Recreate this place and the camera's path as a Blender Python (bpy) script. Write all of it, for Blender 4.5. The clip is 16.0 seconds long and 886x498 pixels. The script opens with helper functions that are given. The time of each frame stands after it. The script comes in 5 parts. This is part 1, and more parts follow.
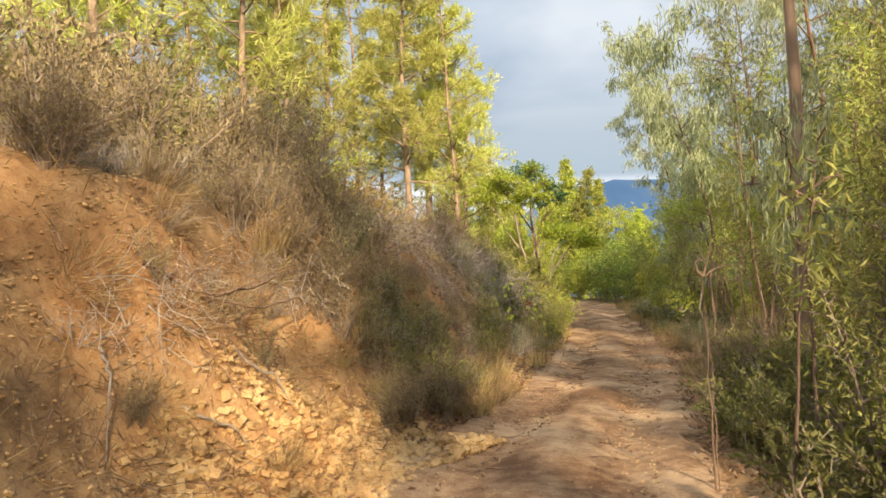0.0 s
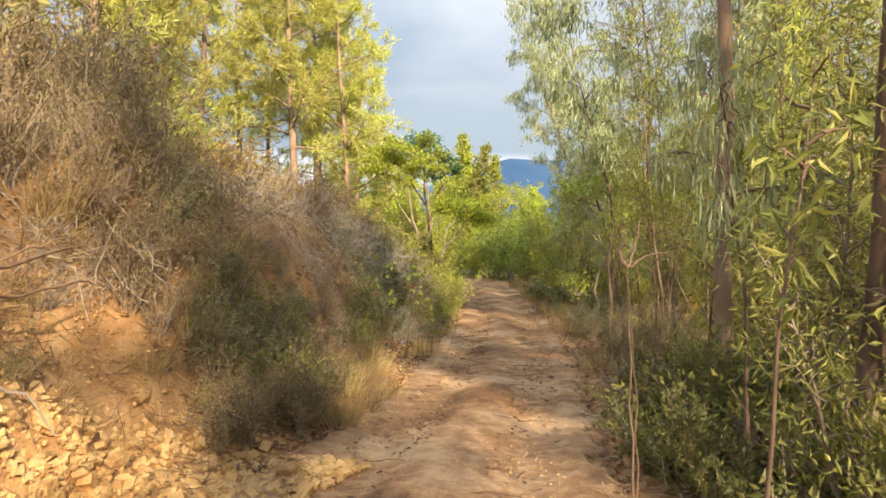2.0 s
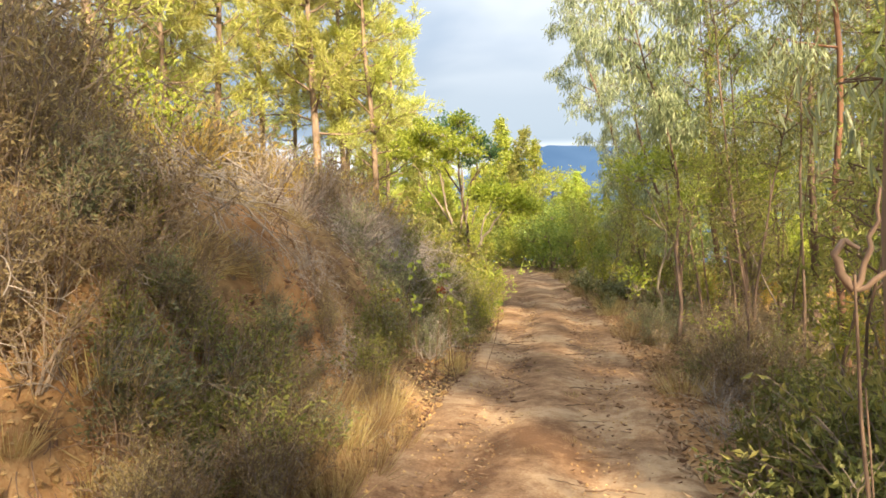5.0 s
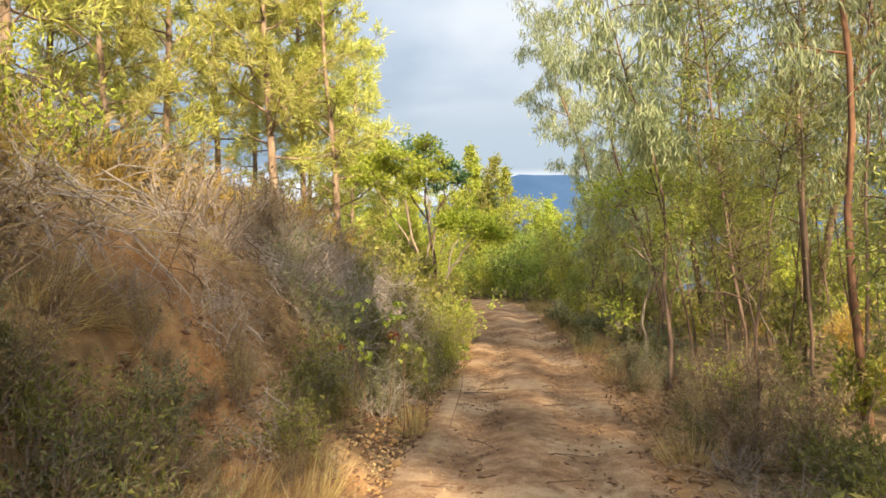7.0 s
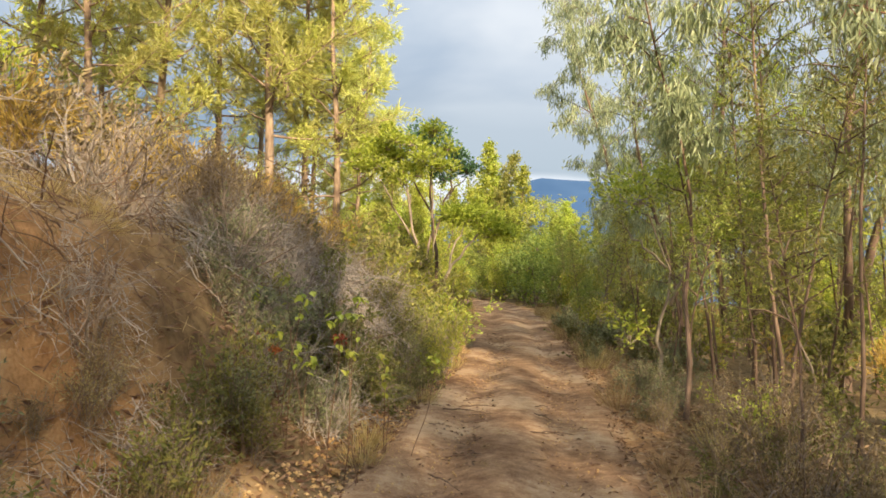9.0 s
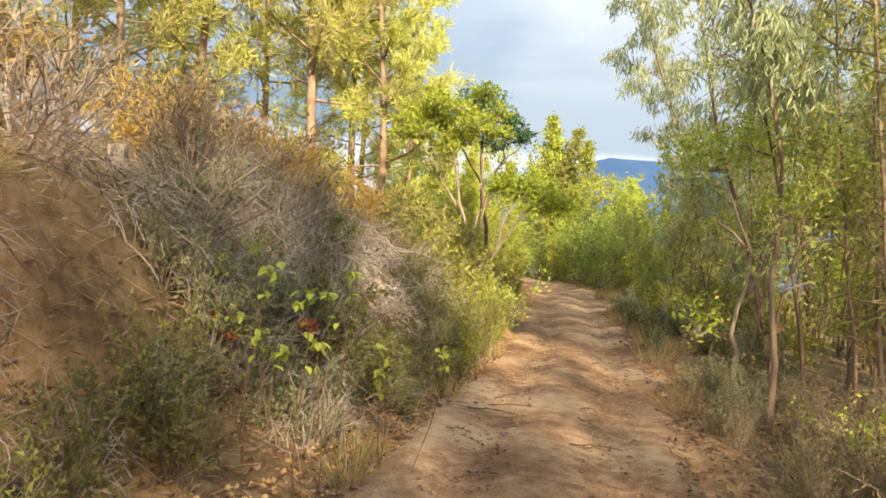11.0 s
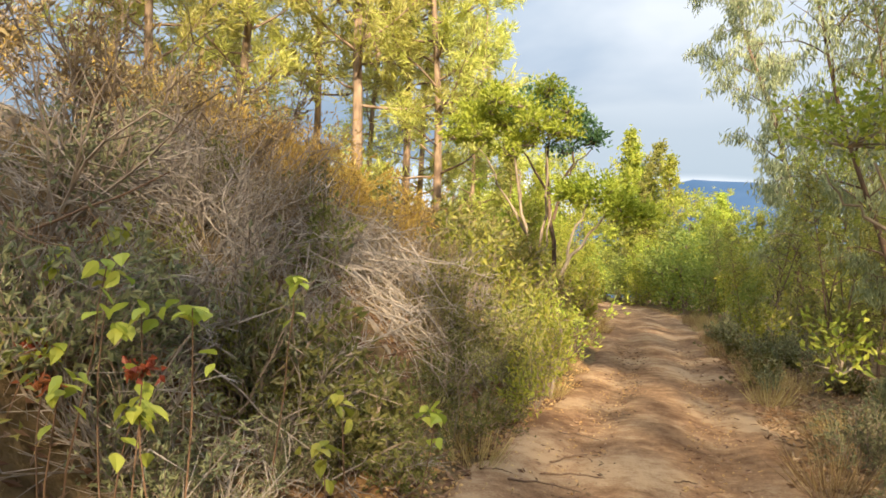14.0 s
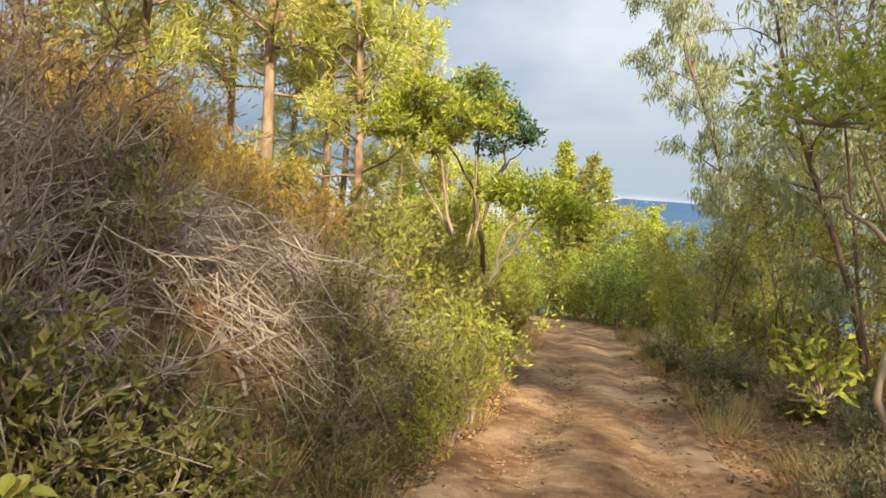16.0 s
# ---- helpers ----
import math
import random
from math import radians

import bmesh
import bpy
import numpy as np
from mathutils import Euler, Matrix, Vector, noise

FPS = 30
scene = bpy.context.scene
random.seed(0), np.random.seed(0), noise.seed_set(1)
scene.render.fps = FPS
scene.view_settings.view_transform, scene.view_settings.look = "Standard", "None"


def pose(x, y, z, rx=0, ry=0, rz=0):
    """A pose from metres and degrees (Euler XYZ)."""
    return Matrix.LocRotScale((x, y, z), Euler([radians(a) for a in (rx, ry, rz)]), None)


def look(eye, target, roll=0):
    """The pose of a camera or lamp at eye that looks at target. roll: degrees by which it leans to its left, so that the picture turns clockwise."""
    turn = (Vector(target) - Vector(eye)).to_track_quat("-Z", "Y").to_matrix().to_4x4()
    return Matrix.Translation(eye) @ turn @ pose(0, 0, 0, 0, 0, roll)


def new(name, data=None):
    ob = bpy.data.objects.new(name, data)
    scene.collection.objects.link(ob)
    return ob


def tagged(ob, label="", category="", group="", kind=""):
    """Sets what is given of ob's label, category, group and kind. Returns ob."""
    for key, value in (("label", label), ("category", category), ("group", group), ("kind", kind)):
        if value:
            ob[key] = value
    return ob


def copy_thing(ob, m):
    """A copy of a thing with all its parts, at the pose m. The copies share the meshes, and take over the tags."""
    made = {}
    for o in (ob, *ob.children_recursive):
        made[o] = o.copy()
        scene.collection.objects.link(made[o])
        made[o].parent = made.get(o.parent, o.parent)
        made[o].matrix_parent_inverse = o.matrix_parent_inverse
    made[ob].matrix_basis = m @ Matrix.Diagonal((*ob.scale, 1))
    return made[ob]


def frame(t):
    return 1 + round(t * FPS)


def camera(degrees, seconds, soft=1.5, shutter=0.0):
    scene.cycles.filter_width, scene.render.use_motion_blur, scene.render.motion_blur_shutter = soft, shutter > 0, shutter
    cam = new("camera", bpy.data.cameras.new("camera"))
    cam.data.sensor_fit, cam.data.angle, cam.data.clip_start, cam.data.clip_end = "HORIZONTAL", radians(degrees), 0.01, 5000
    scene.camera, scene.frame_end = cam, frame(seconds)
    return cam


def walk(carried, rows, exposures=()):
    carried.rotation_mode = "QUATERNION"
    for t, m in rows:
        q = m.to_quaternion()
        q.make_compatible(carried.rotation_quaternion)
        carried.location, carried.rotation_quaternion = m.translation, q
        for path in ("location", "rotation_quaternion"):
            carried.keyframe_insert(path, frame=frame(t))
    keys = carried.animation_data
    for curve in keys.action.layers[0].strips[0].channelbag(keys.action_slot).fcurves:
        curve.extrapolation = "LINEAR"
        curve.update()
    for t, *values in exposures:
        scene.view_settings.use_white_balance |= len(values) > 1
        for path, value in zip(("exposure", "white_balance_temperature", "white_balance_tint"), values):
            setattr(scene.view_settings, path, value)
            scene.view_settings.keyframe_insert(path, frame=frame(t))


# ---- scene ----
cam = camera(64.9, 16.0, soft=1.7)
PATH = [
    (0, (1.023, 1.233, 1.436), (0.296, 3.095, 1.522), -1.0),
    (0.5, (0.957, 1.534, 1.463), (0.235, 3.399, 1.521), 0.2),
    (1, (0.947, 1.89, 1.466), (0.201, 3.745, 1.49), 1.4),
    (1.5, (0.891, 2.207, 1.466), (0.204, 4.086, 1.473), 0.2),
    (2, (0.816, 2.578, 1.489), (0.371, 4.528, 1.499), 0.4),
    (2.5, (0.764, 2.919, 1.511), (0.332, 4.872, 1.519), 0.6),
    (3, (0.71, 3.281, 1.522), (0.313, 5.241, 1.549), 3.3),
    (3.5, (0.683, 3.578, 1.513), (0.157, 5.507, 1.559), 0.1),
    (3.7, (0.677, 3.711, 1.532), (0.067, 5.615, 1.561), -0.6),
    (5.8, (0.393, 4.743, 1.557), (-0.096, 6.682, 1.525), 0.2),
    (6, (0.397, 4.868, 1.563), (-0.09, 6.808, 1.531), 0.9),
    (6.5, (0.313, 5.234, 1.591), (-0.179, 7.172, 1.584), 0.5),
    (7, (0.294, 5.587, 1.605), (-0.183, 7.529, 1.667), -1.2),
    (7.5, (0.341, 5.935, 1.583), (-0.134, 7.877, 1.65), 0.4),
    (8, (0.365, 6.232, 1.581), (-0.079, 8.181, 1.652), 0.7),
    (8.5, (0.364, 6.58, 1.598), (-0.087, 8.526, 1.698), 0.1),
    (9, (0.34, 6.955, 1.557), (-0.187, 8.883, 1.615), 2.2),
    (9.5, (0.33, 7.292, 1.533), (-0.234, 9.21, 1.582), 1.1),
    (10, (0.345, 7.605, 1.53), (-0.267, 9.508, 1.596), 1.2),
    (10.2, (0.348, 7.712, 1.547), (-0.283, 9.609, 1.595), 1.9),
    (12.3, (0.225, 9.096, 1.43), (-0.541, 10.944, 1.399), 3.1),
    (12.5, (0.206, 9.186, 1.424), (-0.558, 11.034, 1.405), 1.4),
    (13, (0.105, 9.557, 1.399), (-0.639, 11.414, 1.39), 3.4),
    (13.5, (0.041, 9.847, 1.382), (-0.727, 11.693, 1.358), 3.7),
    (14, (-0.019, 10.132, 1.365), (-0.925, 11.914, 1.417), 2.9),
    (14.5, (-0.087, 10.436, 1.348), (-1.157, 12.122, 1.454), 6.2),
    (15, (-0.144, 10.699, 1.33), (-1.18, 12.409, 1.38), 4.4),
    (15.5, (-0.249, 11.131, 1.302), (-1.13, 12.925, 1.367), 5.4),
    (16, (-0.324, 11.443, 1.279), (-1.063, 13.299, 1.38), 3.7),
]
walk(cam, [(t, look(eye, target, roll)) for t, eye, target, roll in PATH], [(0, 1.1), (2.5, 1.25), (3.5, 1.22), (6, 1.52), (7.2, 1.18), (8.5, 1.08), (9, 1.12), (9.5, 1.35), (12.5, 1.4), (14.0, 1.3), (14.5, 1.18), (16, 1.1)])

# ---------------- world, sun, exposure ----------------
SUN_AZ, SUN_EL = radians(-57), radians(27)          # towards the sun: from +x turned to -y
sun_dir = Vector((math.cos(SUN_AZ) * math.cos(SUN_EL), math.sin(SUN_AZ) * math.cos(SUN_EL), math.sin(SUN_EL)))
world = bpy.data.worlds.new("sky")
scene.world = world
world.use_nodes = True
wn, wl = world.node_tree.nodes, world.node_tree.links
wn.clear()
w_out = wn.new("ShaderNodeOutputWorld")
w_bg = wn.new("ShaderNodeBackground")
w_sky = wn.new("ShaderNodeTexSky")
w_sky.sky_type, w_sky.sun_disc = "NISHITA", False
w_sky.sun_elevation, w_sky.sun_rotation = SUN_EL, radians(90) - SUN_AZ
w_tc = wn.new("ShaderNodeTexCoord")
w_map = wn.new("ShaderNodeMapping")
w_map.inputs["Scale"].default_value = (1.0, 1.0, 2.6)
w_n = wn.new("ShaderNodeTexNoise")
w_n.inputs["Scale"].default_value, w_n.inputs["Detail"].default_value, w_n.inputs["Roughness"].default_value = 1.5, 5, 0.48
w_n.inputs["Distortion"].default_value = 0.25
w_ramp = wn.new("ShaderNodeValToRGB")
e = w_ramp.color_ramp.elements
e[0].position, e[0].color = 0.38, (3.0, 3.6, 4.4, 1)
e[1].position, e[1].color = 0.64, (6.9, 7.3, 7.9, 1)
m1 = w_ramp.color_ramp.elements.new(0.5)
m1.color = (4.5, 5.3, 6.4, 1)
w_cov = wn.new("ShaderNodeTexNoise")
w_cov.inputs["Scale"].default_value, w_cov.inputs["Detail"].default_value = 1.3, 4
w_cr = wn.new("ShaderNodeMapRange")
w_cr.inputs[1].default_value, w_cr.inputs[2].default_value, w_cr.inputs[3].default_value, w_cr.inputs[4].default_value = 0.3, 0.5, 0.75, 1.0
w_mix = wn.new("ShaderNodeMixRGB")
wl.new(w_tc.outputs["Generated"], w_map.inputs["Vector"])
wl.new(w_map.outputs["Vector"], w_n.inputs["Vector"])
wl.new(w_map.outputs["Vector"], w_cov.inputs["Vector"])
wl.new(w_n.outputs["Fac"], w_ramp.inputs["Fac"])
wl.new(w_cov.outputs["Fac"], w_cr.inputs[0])
wl.new(w_cr.outputs[0], w_mix.inputs["Fac"])
wl.new(w_sky.outputs["Color"], w_mix.inputs["Color1"])
wl.new(w_ramp.outputs["Color"], w_mix.inputs["Color2"])
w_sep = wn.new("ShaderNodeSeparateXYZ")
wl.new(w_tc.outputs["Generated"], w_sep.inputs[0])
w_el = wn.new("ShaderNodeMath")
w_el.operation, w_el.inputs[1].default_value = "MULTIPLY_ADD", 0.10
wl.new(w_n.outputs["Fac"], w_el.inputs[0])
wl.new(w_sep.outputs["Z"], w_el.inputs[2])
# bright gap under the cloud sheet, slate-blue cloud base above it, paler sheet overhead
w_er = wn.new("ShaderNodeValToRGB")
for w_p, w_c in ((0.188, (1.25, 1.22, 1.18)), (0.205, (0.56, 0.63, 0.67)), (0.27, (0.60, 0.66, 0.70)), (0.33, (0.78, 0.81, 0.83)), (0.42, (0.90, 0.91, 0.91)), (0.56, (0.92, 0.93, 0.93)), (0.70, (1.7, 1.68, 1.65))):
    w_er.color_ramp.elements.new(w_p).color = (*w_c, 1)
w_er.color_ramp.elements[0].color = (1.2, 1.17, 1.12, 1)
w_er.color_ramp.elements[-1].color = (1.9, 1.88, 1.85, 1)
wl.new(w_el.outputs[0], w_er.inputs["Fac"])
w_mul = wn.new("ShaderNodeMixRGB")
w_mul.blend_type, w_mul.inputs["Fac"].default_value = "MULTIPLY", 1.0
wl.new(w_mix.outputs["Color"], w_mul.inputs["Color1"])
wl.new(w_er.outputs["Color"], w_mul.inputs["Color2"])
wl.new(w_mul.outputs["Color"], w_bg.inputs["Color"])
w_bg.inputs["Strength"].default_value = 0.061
wl.new(w_bg.outputs["Background"], w_out.inputs["Surface"])

sun = new("sun", bpy.data.lights.new("sun", "SUN"))
sun.data.energy, sun.data.angle, sun.data.color = 5.0, radians(2.6), (1.0, 0.82, 0.56)
sun.matrix_world = look(sun_dir * 50, (0, 0, 0))


# ---------------- materials ----------------
def nodes_of(name):
    m = bpy.data.materials.new(name)
    m.use_nodes = True
    nt = m.node_tree
    return m, nt.nodes, nt.links, nt.nodes["Principled BSDF"]


def ramp(nd, stops):
    r = nd.new("ShaderNodeValToRGB")
    el = r.color_ramp.elements
    el[0].position, el[0].color = stops[0][0], (*stops[0][1], 1)
    el[1].position, el[1].color = stops[-1][0], (*stops[-1][1], 1)
    for p, c in stops[1:-1]:
        el.new(p).color = (*c, 1)
    return r


def leaf_mat(name, a, b, c, glow=0.35, rough=0.55):
    """Leaf: three tones picked leaf by leaf, varied from plant to plant, and some light let through."""
    m, nd, ln, bs = nodes_of(name)
    g = nd.new("ShaderNodeNewGeometry")
    oi = nd.new("ShaderNodeObjectInfo")
    r = ramp(nd, [(0.0, a), (0.5, b), (1.0, c)])
    ln.new(g.outputs["Random Per Island"], r.inputs["Fac"])
    hsv = nd.new("ShaderNodeHueSaturation")
    mr = nd.new("ShaderNodeMapRange")
    mr.inputs[3].default_value, mr.inputs[4].default_value = 0.78, 1.22
    ln.new(oi.outputs["Random"], mr.inputs[0])
    ln.new(mr.outputs[0], hsv.inputs["Value"])
    mh = nd.new("ShaderNodeMapRange")
    mh.inputs[3].default_value, mh.inputs[4].default_value = 0.485, 0.515
    ln.new(oi.outputs["Random"], mh.inputs[0])
    ln.new(mh.outputs[0], hsv.inputs["Hue"])
    ln.new(r.outputs["Color"], hsv.inputs["Color"])
    ln.new(hsv.outputs["Color"], bs.inputs["Base Color"])
    bs.inputs["Roughness"].default_value = rough
    tr = nd.new("ShaderNodeBsdfTranslucent")
    ln.new(hsv.outputs["Color"], tr.inputs["Color"])
    mix = nd.new("ShaderNodeMixShader")
    mix.inputs["Fac"].default_value = glow
    ln.new(bs.outputs["BSDF"], mix.inputs[1])
    ln.new(tr.outputs["BSDF"], mix.inputs[2])
    ln.new(mix.outputs["Shader"], nd["Material Output"].inputs["Surface"])
    return m


def bark_mat(name, a, b, stretch=(14, 14, 1.6), bump=0.6, rough=0.85):
    m, nd, ln, bs = nodes_of(name)
    tc = nd.new("ShaderNodeTexCoord")
    mp = nd.new("ShaderNodeMapping")
    mp.inputs["Scale"].default_value = stretch
    n1 = nd.new("ShaderNodeTexNoise")
    n1.inputs["Scale"].default_value, n1.inputs["Detail"].default_value = 1.0, 6
    n2 = nd.new("ShaderNodeTexNoise")
    n2.inputs["Scale"].default_value, n2.inputs["Detail"].default_value = 1.3, 3
    ln.new(tc.outputs["Object"], mp.inputs["Vector"])
    ln.new(mp.outputs["Vector"], n1.inputs["Vector"])
    ln.new(tc.outputs["Object"], n2.inputs["Vector"])
    ad = nd.new("ShaderNodeMath")
    ad.operation = "MULTIPLY_ADD"
    ad.inputs[1].default_value = 0.55
    hf = nd.new("ShaderNodeMath")
    hf.operation = "MULTIPLY"
    hf.inputs[1].default_value = 0.45
    ln.new(n2.outputs["Fac"], hf.inputs[0])
    ln.new(n1.outputs["Fac"], ad.inputs[0])
    ln.new(hf.outputs[0], ad.inputs[2])
    r = ramp(nd, [(0.36, a), (0.62, b)])
    ln.new(ad.outputs[0], r.inputs["Fac"])
    ln.new(r.outputs["Color"], bs.inputs["Base Color"])
    bs.inputs["Roughness"].default_value = rough
    bp = nd.new("ShaderNodeBump")
    bp.inputs["Strength"].default_value, bp.inputs["Distance"].default_value = bump, 0.02
    ln.new(n1.outputs["Fac"], bp.inputs["Height"])
    ln.new(bp.outputs["Normal"], bs.inputs["Normal"])
    return m


def soil_mat(name, dark, mid, light, litter=None, sharp=0.14):
    """Dry clay soil in three tones; where the sheet's own 'cover' is high, a brown mat of litter lies on it."""
    m, nd, ln, bs = nodes_of(name)
    tc = nd.new("ShaderNodeTexCoord")
    big = nd.new("ShaderNodeTexNoise")
    big.inputs["Scale"].default_value, big.inputs["Detail"].default_value = 0.9, 5
    med = nd.new("ShaderNodeTexNoise")
    med.inputs["Scale"].default_value, med.inputs["Detail"].default_value, med.inputs["Roughness"].default_value = 7.0, 8, 0.65
    fine = nd.new("ShaderNodeTexNoise")
    fine.inputs["Scale"].default_value, fine.inputs["Detail"].default_value = 60, 6
    for n in (big, med, fine):
        ln.new(tc.outputs["Object"], n.inputs["Vector"])
    ad = nd.new("ShaderNodeMath")
    ad.operation = "MULTIPLY_ADD"
    ad.inputs[1].default_value = 0.5
    ln.new(big.outputs["Fac"], ad.inputs[0])
    hm = nd.new("ShaderNodeMath")
    hm.operation = "MULTIPLY_ADD"
    hm.inputs[1].default_value = 0.35
    h2 = nd.new("ShaderNodeMath")
    h2.operation = "MULTIPLY"
    h2.inputs[1].default_value = 0.15
    ln.new(fine.outputs["Fac"], h2.inputs[0])
    ln.new(med.outputs["Fac"], hm.inputs[0])
    ln.new(h2.outputs[0], hm.inputs[2])
    ln.new(hm.outputs[0], ad.inputs[2])
    r = ramp(nd, [(0.5 - sharp, dark), (0.5, mid), (0.5 + sharp, light)])
    ln.new(ad.outputs[0], r.inputs["Fac"])
    col = r.outputs["Color"]
    if litter:
        at = nd.new("ShaderNodeAttribute")
        at.attribute_name = "cover"
        lr = ramp(nd, [(0.35, litter[0]), (0.65, litter[1])])
        ln.new(med.outputs["Fac"], lr.inputs["Fac"])
        mx = nd.new("ShaderNodeMixRGB")
        ln.new(at.outputs["Fac"], mx.inputs["Fac"])
        ln.new(col, mx.inputs["Color1"])
        ln.new(lr.outputs["Color"], mx.inputs["Color2"])
        col = mx.outputs["Color"]
    ln.new(col, bs.inputs["Base Color"])
    bs.inputs["Roughness"].default_value = 0.95
    bs.inputs["Specular IOR Level"].default_value = 0.15
    b1 = nd.new("ShaderNodeBump")
    b1.inputs["Strength"].default_value, b1.inputs["Distance"].default_value = 0.9, 0.06
    ln.new(hm.outputs[0], b1.inputs["Height"])
    ln.new(b1.outputs["Normal"], bs.inputs["Normal"])
    return m


M_GROUND = soil_mat("clay_ground", (0.24, 0.12, 0.05), (0.39, 0.215, 0.095), (0.52, 0.335, 0.17),
                    ((0.10, 0.068, 0.036), (0.26, 0.18, 0.095)), 0.10)
M_ROAD = soil_mat("track_dirt", (0.16, 0.085, 0.044), (0.305, 0.178, 0.096), (0.47, 0.315, 0.185), sharp=0.085)
M_CLOD = soil_mat("clay_clod", (0.36, 0.20, 0.085), (0.52, 0.33, 0.145), (0.64, 0.45, 0.23), sharp=0.1)
M_EUC_BARK = bark_mat("eucalyptus_bark", (0.08, 0.048, 0.033), (0.24, 0.155, 0.105))
M_RED_BARK = bark_mat("peeling_red_bark", (0.09, 0.042, 0.025), (0.24, 0.115, 0.062))
M_TAN_BARK = bark_mat("tan_eucalyptus_bark", (0.16, 0.095, 0.06), (0.44, 0.30, 0.20), (5, 5, 0.9))
M_PINE_BARK = bark_mat("pine_bark", (0.12, 0.075, 0.05), (0.34, 0.24, 0.165), (9, 9, 3))
M_PALE_BARK = bark_mat("pale_bark", (0.22, 0.165, 0.115), (0.45, 0.37, 0.275), (10, 10, 3), 0.3)
M_TWIG = bark_mat("shrub_twigs", (0.14, 0.105, 0.08), (0.38, 0.29, 0.215), (20, 20, 4), 0.2)
M_DEAD_BROWN = bark_mat("dead_brown_wood", (0.10, 0.055, 0.032), (0.24, 0.14, 0.08), (20, 20, 3), 0.3)
M_EUC = leaf_mat("eucalyptus_leaf", (0.19, 0.215, 0.115), (0.33, 0.36, 0.195), (0.50, 0.515, 0.30), 0.45, 0.42)
M_EUC_Y = leaf_mat("young_eucalyptus_leaf", (0.19, 0.22, 0.055), (0.36, 0.38, 0.09), (0.53, 0.50, 0.14), 0.45)
M_PINE = leaf_mat("pine_needles", (0.38, 0.39, 0.085), (0.57, 0.57, 0.15), (0.70, 0.67, 0.23), 0.52)
M_GREY = leaf_mat("grey_green_shrub_leaf", (0.12, 0.135, 0.07), (0.235, 0.24, 0.12), (0.37, 0.345, 0.175), 0.36)
M_BROWN = leaf_mat("dry_brown_shrub_leaf", (0.18, 0.128, 0.06), (0.31, 0.232, 0.112), (0.43, 0.335, 0.165), 0.36, 0.75)
M_GOLD = leaf_mat("golden_dry_shrub_leaf", (0.286, 0.160, 0.035), (0.440, 0.270, 0.061), (0.550, 0.363, 0.110), 0.40, 0.7)
M_GREEN = leaf_mat("fresh_green_leaf", (0.16, 0.21, 0.045), (0.27, 0.33, 0.07), (0.38, 0.42, 0.11), 0.45)
M_DKGREEN = leaf_mat("dark_green_leaf", (0.044, 0.094, 0.037), (0.081, 0.150, 0.056), (0.138, 0.213, 0.075), 0.30)
M_LAYER = leaf_mat("layered_crown_leaf", (0.22, 0.28, 0.03), (0.38, 0.45, 0.05), (0.53, 0.57, 0.085), 0.45)
M_LITTER = leaf_mat("fallen_dry_leaf", (0.17, 0.095, 0.05), (0.33, 0.21, 0.115), (0.50, 0.36, 0.22), 0.25, 0.8)
M_DARK_LITTER = leaf_mat("dark_dry_leaf", (0.08, 0.05, 0.03), (0.17, 0.11, 0.065), (0.30, 0.205, 0.12), 0.2, 0.85)
M_STRAW = leaf_mat("dry_straw_grass", (0.275, 0.182, 0.077), (0.440, 0.314, 0.138), (0.594, 0.462, 0.231), 0.40, 0.75)
M_OLIVE2 = leaf_mat("olive_sapling_leaf", (0.15, 0.16, 0.04), (0.28, 0.275, 0.07), (0.42, 0.37, 0.11), 0.42)
M_BRIGHT2 = leaf_mat("yellow_green_leaf", (0.23, 0.28, 0.04), (0.41, 0.455, 0.065), (0.57, 0.55, 0.10), 0.45)
M_GREEN2 = leaf_mat("low_green_leaf", (0.12, 0.13, 0.035), (0.20, 0.20, 0.055), (0.28, 0.26, 0.08), 0.4)
M_STRAW_WOOD = bark_mat("straw_stems", (0.24, 0.15, 0.07), (0.42, 0.29, 0.14), (20, 20, 4), 0.2)
M_DEAD2 = bark_mat("bleached_dead_wood", (0.20, 0.16, 0.13), (0.48, 0.40, 0.325), (20, 20, 3), 0.3)
M_TANGLE = bark_mat("weathered_grey_twigs", (0.17, 0.14, 0.12), (0.46, 0.39, 0.33), (20, 20, 3), 0.3)
M_RED = leaf_mat("red_flower", (0.22, 0.05, 0.02), (0.32, 0.085, 0.03), (0.40, 0.13, 0.045), 0.35)


# backdrop colour that glows by itself; distance haze is mixed into both tones
def haze_glow_mat(name, a, b, scale):
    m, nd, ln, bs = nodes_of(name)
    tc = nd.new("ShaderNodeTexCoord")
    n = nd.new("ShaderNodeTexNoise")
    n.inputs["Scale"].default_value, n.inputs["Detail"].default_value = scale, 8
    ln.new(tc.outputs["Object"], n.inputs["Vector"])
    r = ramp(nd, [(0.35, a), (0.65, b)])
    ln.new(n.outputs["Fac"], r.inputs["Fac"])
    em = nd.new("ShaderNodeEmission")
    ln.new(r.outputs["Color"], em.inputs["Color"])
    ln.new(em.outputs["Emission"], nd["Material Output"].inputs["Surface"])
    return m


M_MOUNT = haze_glow_mat("painted_haze_mountain", (0.062, 0.115, 0.20), (0.105, 0.17, 0.265), 0.004)


